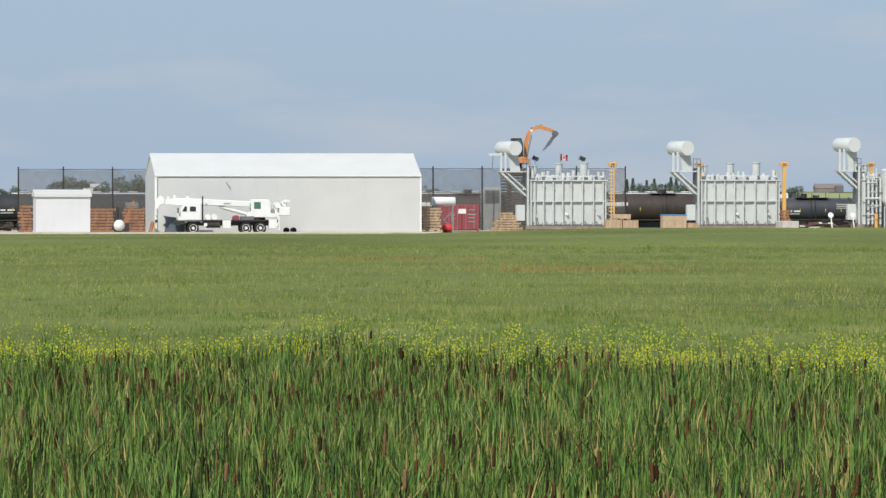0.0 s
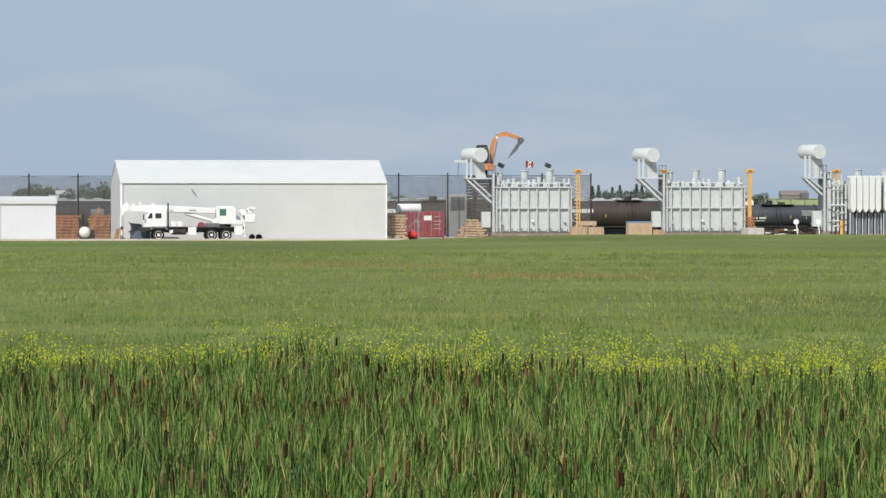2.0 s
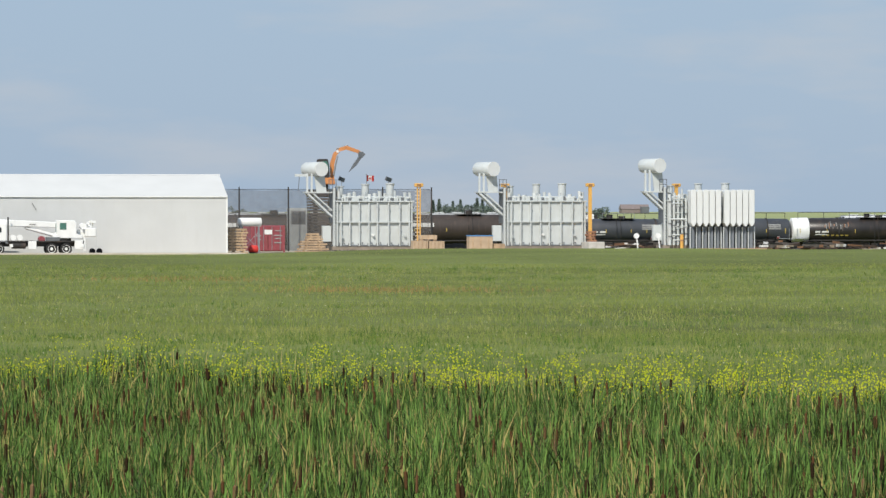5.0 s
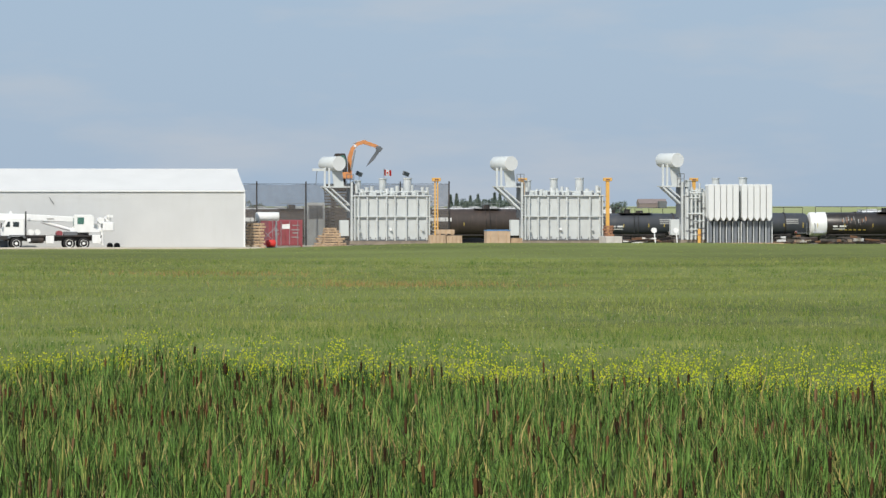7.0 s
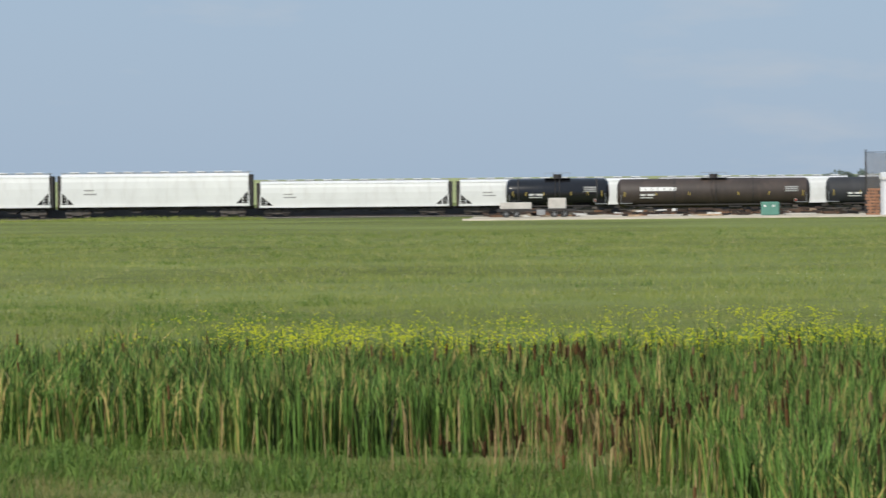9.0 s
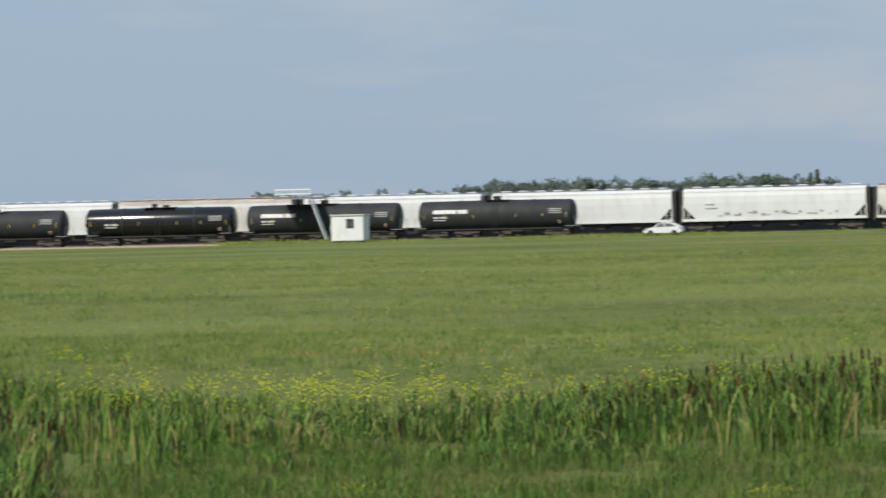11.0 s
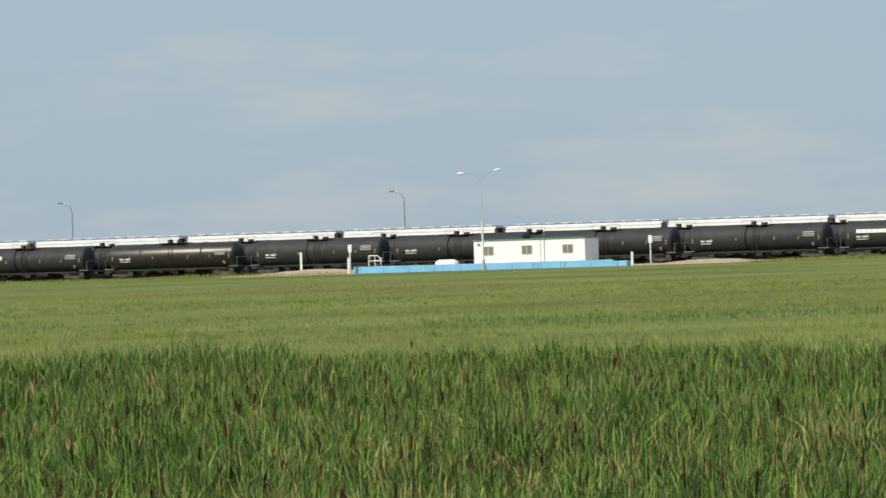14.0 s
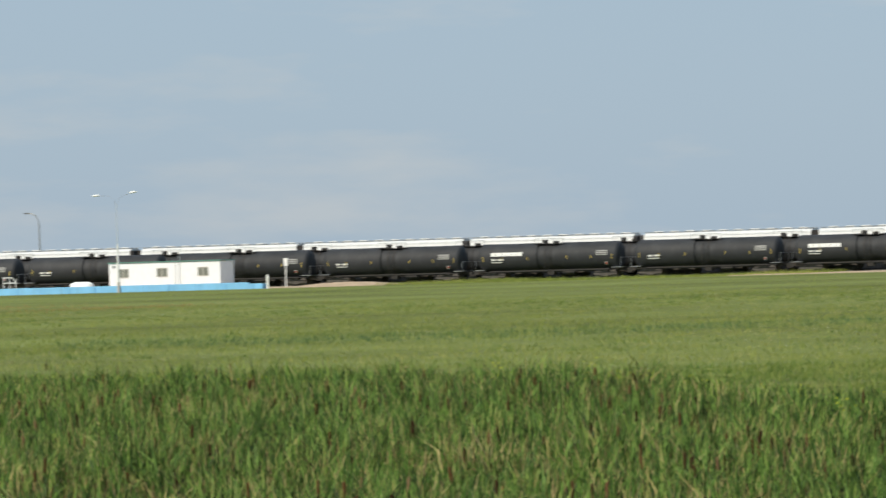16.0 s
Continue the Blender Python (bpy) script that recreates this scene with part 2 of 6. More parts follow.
ROOF_BROWN = mat("brown_barn_roof", (0.22, 0.18, 0.17), 0.8, var=0.2)
# Both cattail palettes: near-black first stops stand in for shade between leaves.
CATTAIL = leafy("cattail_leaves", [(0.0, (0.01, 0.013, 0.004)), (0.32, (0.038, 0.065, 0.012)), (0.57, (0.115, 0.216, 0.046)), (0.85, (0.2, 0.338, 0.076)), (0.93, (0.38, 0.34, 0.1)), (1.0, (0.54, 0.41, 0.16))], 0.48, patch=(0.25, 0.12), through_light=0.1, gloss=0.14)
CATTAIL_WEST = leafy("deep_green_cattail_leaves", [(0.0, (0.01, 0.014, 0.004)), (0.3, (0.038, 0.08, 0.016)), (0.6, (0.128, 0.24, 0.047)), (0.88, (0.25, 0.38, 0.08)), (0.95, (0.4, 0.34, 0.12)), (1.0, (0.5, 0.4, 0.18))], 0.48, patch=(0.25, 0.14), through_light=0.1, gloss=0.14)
DRY = leafy("dry_cattail_leaves", [(0.0, (0.06, 0.035, 0.018)), (0.4, (0.2, 0.12, 0.055)), (0.75, (0.4, 0.28, 0.13)), (1.0, (0.55, 0.42, 0.22))], 0.7, patch=(0.1, 0.15), through_light=0.1)
BANK = leafy("bank_grass", [(0.0, (0.05, 0.075, 0.02)), (0.45, (0.12, 0.165, 0.04)), (0.8, (0.2, 0.215, 0.065)), (1.0, (0.3, 0.25, 0.11))], patch=(0.35, 0.45), through_light=0.15)
WEED = leafy("weed_leaves", [(0.0, (0.075, 0.145, 0.03)), (1.0, (0.18, 0.27, 0.06))], patch=(0.1, 0.1))
CATTAIL_HEAD = leafy("brown_cattail_heads", [(0.0, (0.03, 0.018, 0.01)), (0.5, (0.068, 0.038, 0.019)), (0.8, (0.125, 0.062, 0.027)), (1.0, (0.22, 0.14, 0.075))], 0.95, patch=(0.1, 0.2), through_light=0.02, gloss=0.03)
MEADOW = leafy("meadow_grass", [(0.0, (0.218, 0.268, 0.064)), (0.5, (0.273, 0.32, 0.081)), (0.85, (0.325, 0.356, 0.097)), (1.0, (0.4, 0.395, 0.135))], patch=(0.11, 0.45), gloss=0.02)
TUFT = leafy("pale_meadow_tufts", [(0.0, (0.26, 0.31, 0.1)), (0.6, (0.36, 0.38, 0.14)), (1.0, (0.46, 0.42, 0.2))], patch=(0.2, 0.3), gloss=0.02)
PALE_FLOWER = leafy("cream_flower_heads", [(0.0, (0.5, 0.52, 0.3)), (1.0, (0.7, 0.7, 0.5))], patch=(0.2, 0.1))
SORREL = leafy("reddish_seeding_grass", [(0.0, (0.3, 0.22, 0.08)), (1.0, (0.45, 0.3, 0.13))], patch=(0.1, 0.1))
SEDGE = leafy("blue_green_sedge", [(0.0, (0.08, 0.15, 0.06)), (1.0, (0.15, 0.235, 0.09))], patch=(0.1, 0.1))
FLOWER = leafy("yellow_flowers", [(0.0, (0.46, 0.53, 0.02)), (1.0, (0.7, 0.68, 0.04))], patch=(0.2, 0.1), through_light=0.3)
STEM = leafy("flower_stems", [(0.0, (0.05, 0.11, 0.025)), (1.0, (0.15, 0.23, 0.05))], patch=(0.2, 0.1))
# Crown tones greyed and lightened to carry the haze of distance.
CROWN = leafy("hazy_tree_leaves", [(0.0, (0.15, 0.19, 0.165)), (1.0, (0.21, 0.25, 0.215))], 0.7, patch=(0.02, 0.2), through_light=0.4, gloss=0.03)
BARK = mat("grey_bark", (0.12, 0.1, 0.08), 0.95, var=0.3)


# ---- building helpers ----
def box(bm, x0, x1, y0, y1, z0, z1, m=None):
    """An axis-aligned box, turned by m if given."""
    c = Matrix.Translation(((x0 + x1) / 2, (y0 + y1) / 2, (z0 + z1) / 2)) @ Matrix.Diagonal((x1 - x0, y1 - y0, z1 - z0, 1))
    bmesh.ops.create_cube(bm, size=1, matrix=(m @ c) if m else c)
    return bm


def rod(bm, a, b, r, r2=None, n=10):
    """A round bar from a to b."""
    a, b = Vector(a), Vector(b)
    d = b - a
    m = Matrix.Translation((a + b) / 2) @ d.to_track_quat("Z", "Y").to_matrix().to_4x4()
    bmesh.ops.create_cone(bm, cap_ends=True, segments=n, radius1=r, radius2=r if r2 is None else r2, depth=d.length, matrix=m)
    return bm


def bar(bm, a, b, w, h):
    """A square bar from a to b."""
    a, b = Vector(a), Vector(b)
    d = b - a
    m = Matrix.Translation((a + b) / 2) @ d.to_track_quat("Z", "Y").to_matrix().to_4x4() @ Matrix.Diagonal((w, h, d.length, 1))
    bmesh.ops.create_cube(bm, size=1, matrix=m)
    return bm


def slab(bm, pts, y0, y1):
    """A plate with the outline pts in x and z, from y0 to y1."""
    lo = [bm.verts.new((x, y0, z)) for x, z in pts]
    hi = [bm.verts.new((x, y1, z)) for x, z in pts]
    bm.faces.new(lo)
    bm.faces.new(hi[::-1])
    for i in range(len(pts)):
        j = (i + 1) % len(pts)
        bm.faces.new((lo[j], lo[i], hi[i], hi[j]))
    bmesh.ops.recalc_face_normals(bm, faces=bm.faces)
    return bm


def beam(bm, pts, x0, x1):
    """A prism along x with the outline pts in y and z."""
    lo = [bm.verts.new((x0, y, z)) for y, z in pts]
    hi = [bm.verts.new((x1, y, z)) for y, z in pts]
    bm.faces.new(lo)
    bm.faces.new(hi[::-1])
    for i in range(len(pts)):
        j = (i + 1) % len(pts)
        bm.faces.new((lo[j], lo[i], hi[i], hi[j]))
    bmesh.ops.recalc_face_normals(bm, faces=bm.faces)
    return bm


def turned(bm, prof, n=28, axis="X", centre=(0, 0, 0)):
    """A turned solid: prof is (along, radius)."""
    rings = []
    c = Vector(centre)
    for s, r in prof:
        ring = []
        for k in range(n):
            a = 2 * math.pi * k / n
            u, v = r * math.cos(a), r * math.sin(a)
            ring.append(bm.verts.new(c + Vector({"X": (s, u, v), "Y": (u, s, v), "Z": (u, v, s)}[axis])))
        rings.append(ring)
    for p, q in zip(rings, rings[1:]):
        for k in range(n):
            bm.faces.new((p[k], p[(k + 1) % n], q[(k + 1) % n], q[k]))
    bm.faces.new(rings[0])
    bm.faces.new(rings[-1])
    bmesh.ops.recalc_face_normals(bm, faces=bm.faces)
    return bm


def bm_new():
    return bmesh.new()


def rounded(bm, w=0.02):
    bmesh.ops.bevel(bm, geom=[e for e in bm.edges if e.calc_length() > 4 * w], offset=w, segments=1, affect="EDGES", clamp_overlap=True)
    return bm


def mesh_of(name, bm, material, smooth=False):
    me = bpy.data.meshes.new(name)
    bm.to_mesh(me)
    bm.free()
    me.materials.append(material)
    if smooth:
        me.polygons.foreach_set("use_smooth", [True] * len(me.polygons))
        me.set_sharp_from_angle(angle=radians(40))
    return me


def part(name, bm, material, parent, label="", smooth=False):
    ob = new(name, mesh_of(name, bm, material, smooth))
    ob.parent = parent
    return tagged(ob, label) if label else ob


def again(name, source, parent, m):
    """Another part on the same mesh."""
    ob = new(name, source.data)
    ob.parent = parent
    ob.matrix_basis = m
    return ob


def thing(name, label, category, x=0, y=0, z=0, rz=0, group=""):
    ob = new(name)
    ob.matrix_basis = pose(x, y, z, 0, 0, rz)
    return tagged(ob, label, category, group)


def single(name, bm, material, label, category, x=0, y=0, z=0, rz=0, group="", kind="", smooth=False):
    ob = new(name, mesh_of(name, bm, material, smooth))
    ob.matrix_basis = pose(x, y, z, 0, 0, rz)
    return tagged(ob, label, category, group, kind)

# ---- ground ----
def interp(a, table):
    return float(np.interp(a, [p[0] for p in table], [p[1] for p in table]))


SLOUGH_FAR = [(-0.65, 172), (-0.45, 165), (-0.42, 158), (-0.36, 146), (-0.33, 126), (-0.28, 116), (-0.22, 116), (-0.17, 121), (-0.12, 122), (0.0, 121), (0.085, 120), (0.11, 131), (0.13, 121), (0.15, 118), (0.2, 114), (0.3, 110)]
SLOUGH_NEAR = [(-0.65, 44), (-0.36, 48), (-0.33, 68), (-0.3, 88), (-0.25, 97), (-0.2, 94), (-0.1, 90), (0.0, 80), (0.03, 66), (0.06, 46), (0.3, 44)]


def ground_height(x, y):
    """The plain lies at 0, the slough 0.6 m lower; a low rim before the yard, a road bank under the camera."""
    r, a = np.hypot(x, y), np.arctan2(x, y)
    far = np.interp(a, [p[0] for p in SLOUGH_FAR], [p[1] for p in SLOUGH_FAR])
    z = -0.6 + 0.6 * np.clip((r - far + 2) / 22, 0, 1) ** 1.5
    z = np.where(y < 0, -0.6, z)
    rise = np.clip((y - 425) / 74, 0, 1)
    rim = np.interp(x, (-70, -20, 62, 70, 80, 104, 114, 150, 210), (0, 0.16, 0.18, 0.4, 0.68, 0.68, 0.56, 0.56, 0.3)) * rise * rise * (3 - 2 * rise) * np.clip((508 - y) / 6, 0, 1)
    return z + rim + 0.1 * np.sin(x * 0.05 + 1) * np.sin(y * 0.043) * np.clip((420 - r) / 200, 0, 1) + 2.9 * np.clip((16 - r) / 10, 0, 1)


def grid_sheet(name, radii, angles, height):
    rr, aa = np.meshgrid(radii, angles, indexing="ij")
    x, y = rr * np.sin(aa) + 1.3, rr * np.cos(aa) - 0.7
    z = height(x, y)
    v = np.stack([x.ravel(), y.ravel(), z.ravel()], 1)
    na = len(angles)
    i, j = np.meshgrid(np.arange(len(radii) - 1), np.arange(na - 1), indexing="ij")
    f = np.stack([i * na + j, i * na + j + 1, (i + 1) * na + j + 1, (i + 1) * na + j], -1).reshape(-1, 4)
    me = bpy.data.meshes.new(name)
    me.from_pydata(v.tolist(), [], f.tolist())
    return me


radii = np.concatenate([np.array([0.02, 4, 8, 12, 16, 24, 32, 40]), np.arange(44, 190, 2.5), np.arange(190, 480, 10), np.arange(480, 532, 2), np.array([540, 560, 600, 800, 1200, 2000, 3200, 4800])])
me = grid_sheet("ground", radii, np.concatenate([np.linspace(-math.pi, -0.7, 70), np.linspace(-0.69, 0.39, 150), np.linspace(0.4, math.pi, 78)]), ground_height)
me.materials.append(SOIL)
me.polygons.foreach_set("use_smooth", [True] * len(me.polygons))
tagged(new("ground", me), "flat grassy plain with a shallow wet hollow", "ground", kind="structure")

bm = bm_new()
beam(bm, [(900, -0.2), (900, 0.02), (1500, 0.9), (3600, 3.7), (4300, 3.75), (4300, -0.2)], -1800, 1800)
single("crop_field", bm, CROP, "pale green crop field on the far plain", "field", kind="structure")
bm = bm_new()
beam(bm, [(506, -0.1), (507, 0.06), (568, 0.06), (569, -0.1)], -9, 128)
single("gravel_yard", bm, GRAVEL, "pale gravel storage yard beside the tracks", "yard", kind="structure")
bm = bm_new()
beam(bm, [(500.7, -0.1), (501.2, 0.27), (505.4, 0.31), (507.8, -0.1)], -9, 64.5)
single("gravel_track", bm, GRAVEL, "pale gravel track along the front of the yard", "track", kind="structure")
bm = bm_new()
beam(bm, [(571.5, -0.2), (573.5, -0.12), (583.6, -0.12), (584.9, 0.06), (590.2, 0.06), (590.29, -0.2)], -430, 190)
single("track_bed", bm, BALLAST, "brown grey stone ballast under three tracks", "track bed", kind="structure")
bm = bm_new()
for yy in (576.28, 577.72, 581.28, 582.72, 586.28, 587.72):
    box(bm, -430, 190, yy - 0.04, yy + 0.04, -0.12 if yy < 584 else 0.06, 0.02 if yy < 584 else 0.2)
single("rails", bm, STEEL_DARK, "rusty steel rails of three parallel tracks", "rails", kind="structure")
bm = bm_new()
for x0, x1 in ((-300, -236), (-197, -157)):
    beam(bm, [(555.5, -0.1), (557, 0.08), (570.5, 0.08), (571, -0.1)], x0, x1)
single("service_road", bm, SAND, "pale sandy service road along the tracks", "road", kind="structure")

# added bank closing the view under the cars, coloured as the shade there
bm = bm_new()
beam(bm, [(590.3, 0.0), (590.9, 1.0), (592.6, 1.05), (594.5, -0.1)], -430, 190)
single("ballast_bank", bm, UNDER_CAR_SHADE, "added low bank behind the rear track, dark for shade under cars", "bank", kind="structure")

# ---- rail cars: x along the car from 0, y across, z up from the rail ----
def add_bogie(parent, x):
    b = bm_new()
    for s in (-1, 1):
        slab(b, [(-1.35, 0.38), (-1.35, 0.62), (-0.5, 0.72), (-0.35, 0.85), (0.35, 0.85), (0.5, 0.72), (1.35, 0.62), (1.35, 0.38), (0.7, 0.36), (0.35, 0.22), (-0.35, 0.22), (-0.7, 0.36)], s * 0.98 - 0.08, s * 0.98 + 0.08)
    box(b, -0.25, 0.25, -1.0, 1.0, 0.5, 0.85)
    frame_ob = part("bogie", b, BOGIE_DARK, parent)
    frame_ob.matrix_basis = Matrix.Translation((x, 0, 0))
    first = None
    for dx in (-0.88, 0.88):
        for s in (-1, 1):
            if first is None:
                w = turned(bm_new(), [(-0.07, 0.4), (-0.07, 0.455), (-0.03, 0.46), (0.0, 0.43), (0.07, 0.42), (0.07, 0.2), (0.09, 0.2)], 14, "Y")
                first = part("wheel", w, BOGIE, frame_ob, smooth=True)
                first.matrix_basis = Matrix.Translation((dx, s * 0.76, 0.44))
            else:
                again("wheel", first, frame_ob, Matrix.Translation((dx, s * 0.76, 0.44)))
    return frame_ob


def copy_bogie(src, parent, x):
    o = again("bogie", src, parent, Matrix.Translation((x, 0, 0)))
    for c in src.children:
        again("wheel", c, o, c.matrix_basis.copy())


def side_panel(b, x0, x1, z0, z1, R, zc, t=0.012):
    """A thin plate that follows the round side of a tank."""
    n = 3
    zs = [z0 + (z1 - z0) * k / n for k in range(n + 1)]
    ys = [-math.sqrt(max(0.01, R * R - (z - zc) ** 2)) for z in zs]
    out = [(y - t, z) for y, z in zip(ys, zs)] + [(y + t, z) for y, z in reversed(list(zip(ys, zs)))]
    beam(b, out, x0, x1)


def tank_car(name, label, paint, L=18.3, R=1.56, logo=False, dome=False, notch=True, white_end=False, top=4.02, long_rail=False, inset=0.22, bulge=0.5):
    zc = top - R
    a, e = inset, L - inset
    car = thing(name, label, "tank car", group="parked tank cars")
    head = [(a + bulge * (1 - math.cos(k * math.pi / 12)), (R - 0.05) * math.sin(k * math.pi / 12) ** 0.6) for k in range(1, 7)]
    mid = [(L / 2 - 1.25, R), (L / 2 - 1.2, R - 0.14), (L / 2 + 1.2, R - 0.14), (L / 2 + 1.25, R)] if notch else [(L / 2, R)]
    prof = [(a, 0.02)] + head + mid + [(L - s, r) for s, r in reversed(head)] + [(e, 0.02)]
    part("tank", turned(bm_new(), prof, 32, "X", (0, 0, zc)), paint, car, smooth=True)
    if white_end:
        part("end_band", turned(bm_new(), [(a - 0.012, 0.02)] + [(x - 0.012, r + 0.012) for x, r in head] + [(a + 1.75, R + 0.012), (a + 1.75, R - 0.05)], 32, "X", (0, 0, zc)), WHITE, car, "white painted tank end", True)
        q = random.Random(12)
        for k in range(16):
            x, z = 3.6 + 0.17 * k + q.uniform(-0.05, 0.05), q.uniform(-0.1, 0.45)
            b = bm_new()
            side_panel(b, x, x + q.uniform(0.05, 0.12), zc + z, zc + z + q.uniform(0.2, 0.7), R + 0.004, zc)
            part("rust_streak", b, (WOOD_RED, MARK_GREY, BOGIE)[k % 3], car)
        for k in range(6):
            b = bm_new()
            side_panel(b, 3.3 + 0.5 * k, 3.6 + 0.5 * k, zc - 0.62, zc - 0.5, R + 0.004, zc)
            part("paint_mark", b, STRIPE, car, "small yellow stencilled bar")
    for x in ((L / 2 - 0.35, L / 2 + 0.35) if notch else (L / 2 - 4, L / 2 + 4)):
        part("strap", turned(bm_new(), [(x - 0.06, R - 0.2), (x - 0.06, R - (0.1 if notch else -0.03)), (x + 0.06, R - (0.1 if notch else -0.03)), (x + 0.06, R - 0.2)], 32, "X", (0, 0, zc)), STEEL_DARK, car)
    b = bm_new()
    slab(b, [(0.45, 0.78), (0.45, 1.1), (2.9, 1.1), (L - 2.9, 1.1), (L - 0.45, 1.1), (L - 0.45, 0.78)], -0.35, 0.35)
    part("centre_sill", b, STEEL_DARK, car)
    for s in (0.5, L - 1.7):
        part("end_platform", box(bm_new(), s, s + 1.2, -1.45, 1.45, 1.14, 1.2), STEEL_GREY, car)
    part("saddle", slab(bm_new(), [(2.0, 1.1), (1.9, 1.6), (3.3, 1.6), (3.2, 1.1)], -0.75, 0.75), STEEL_DARK, car)
    part("saddle", slab(bm_new(), [(L - 3.2, 1.1), (L - 3.3, 1.6), (L - 1.9, 1.6), (L - 2.0, 1.1)], -0.75, 0.75), STEEL_DARK, car)
    part("pipe_run", rod(bm_new(), (2.2, -1.0, 1.0), (L - 2.2, -1.0, 1.0), 0.05), STEEL_DARK, car)
    part("coupler", box(bm_new(), -0.02, 0.5, -0.15, 0.15, 0.72, 1.0), STEEL_DARK, car)
    part("coupler", box(bm_new(), L - 0.5, L + 0.02, -0.15, 0.15, 0.72, 1.0), STEEL_DARK, car)
    b = bm_new()
    for x in (0.62, L - 0.62):
        for yy in (-1.4, 1.4):
            rod(b, (x, yy, 1.2), (x, yy, 2.2), 0.025, n=6)
        rod(b, (x, -1.4, 2.2), (x, 1.4, 2.2), 0.025, n=6)
    part("end_handrail", b, STEEL_GREY, car)
    pl = top - (0.1 if notch else 0.0)
    if dome:
        part("valve_housing", rod(bm_new(), (L / 2, 0, pl - 0.15), (L / 2, 0, pl + 0.42), 0.42, n=18), STEEL_DARK, car, smooth=True)
        pw = 1.3
    else:
        part("manway", rod(bm_new(), (L / 2 - 0.75, 0, pl - 0.2), (L / 2 - 0.75, 0, pl + 0.42), 0.32, n=16), STEEL_DARK, car, smooth=True)
        part("valve_housing", rod(bm_new(), (L / 2 + 0.55, 0, pl - 0.2), (L / 2 + 0.55, 0, pl + 0.26), 0.36, n=16), STEEL_DARK, car, smooth=True)
        pw = 1.7
    part("top_platform", box(bm_new(), L / 2 - pw, L / 2 + pw, -0.95, 0.95, pl - 0.02, pl + 0.03), STEEL_DARK, car)
    b = bm_new()
    for x in (-pw, -pw / 3, pw / 3, pw):
        rod(b, (L / 2 + x, -0.95, pl), (L / 2 + x, -0.95, pl + 0.55), 0.022, n=5)
    rod(b, (L / 2 - pw, -0.95, pl + 0.55), (L / 2 + pw, -0.95, pl + 0.55), 0.022, n=5)
    part("top_handrail", b, STEEL_GREY, car)
    if long_rail:
        b = bm_new()
        for k in range(7):
            rod(b, (0.9 + (L - 1.8) * k / 6, -0.5, top - 0.1), (0.9 + (L - 1.8) * k / 6, -0.5, top + 0.55), 0.03, n=5)
        rod(b, (0.9, -0.5, top + 0.55), (L - 0.9, -0.5, top + 0.55), 0.035, n=5)
        part("long_handrail", b, STEEL_DARK, car)
    b = bm_new()
    for dx in (-0.22, 0.22):
        rod(b, (L / 2 + dx, -R - 0.1, 0.7), (L / 2 + dx, -R - 0.1, zc + 0.3), 0.03, n=5)
        rod(b, (L / 2 + dx, -R - 0.1, zc + 0.3), (L / 2 + dx, -0.9, pl), 0.03, n=5)
    part("ladder", b, STEEL_DARK, car)
    for k, x in enumerate((a + 0.75, L * 0.21, L * 0.375, L * 0.625, L * 0.78, e - 0.75)):
        h = 0.27 if k in (0, 5) else 0.17
        part("reflector", (lambda q: (side_panel(q, x - 0.04, x + 0.04, zc - 0.1 - h, zc - 0.1 + h, R - (0.03 if k in (0, 5) else -0.01), zc), q)[1])(bm_new()), STRIPE, car)
    b = bm_new()
    if logo:
        for k in range(6):
            side_panel(b, 2.55 + k * 0.62, 3.12 + k * 0.62, zc + 0.2, zc + 0.6, R + 0.005, zc)
        part("logo_shape", b, MARK, car, "row of plain white blocks")
        b = bm_new()
    for x0, x1, z0, z1 in ((2.6, 3.1, -0.28, -0.1), (3.3, 4.02, -0.28, -0.1), (2.6, 3.9, -0.52, -0.42)):
        b = bm_new()
        side_panel(b, x0, x1, zc + z0, zc + z1, R + 0.005, zc)
        part("stencil_bar", b, MARK, car, "white stencilled bar")
    b = bm_new()
    for k in range(3):
        side_panel(b, e - 2.6, e - 1.25, zc + 0.05 + k * 0.2, zc + 0.18 + k * 0.2, R + 0.005, zc)
    part("data_panel", b, MARK_GREY, car, "faded grey stencilled bars")
    plate = part("placard", (lambda q: (side_panel(q, e - 1.62, e - 1.34, zc - 1.0, zc - 0.68, R + 0.02, zc), q)[1])(bm_new()), MARK, car, "white hazard placard with a red mark")
    part("placard_mark", (lambda q: (side_panel(q, e - 1.57, e - 1.39, zc - 0.93, zc - 0.76, R + 0.05, zc), q)[1])(bm_new()), RED_BRIGHT, plate)
    part("brake_reservoir", rod(bm_new(), (L / 2 + 1.6, -0.7, 0.68), (L / 2 + 2.9, -0.7, 0.68), 0.24, n=12), STEEL_DARK, car, smooth=True)
    part("outlet_valve", box(bm_new(), L / 2 - 0.35, L / 2 + 0.35, -0.45, 0.45, 0.45, 0.95), STEEL_DARK, car)
    part("step_board", box(bm_new(), 1.0, L - 1.0, -1.42, -1.2, 0.92, 0.98), STEEL_DARK, car)
    bog = add_bogie(car, 2.6)
    copy_bogie(bog, car, L - 2.6)
    return car


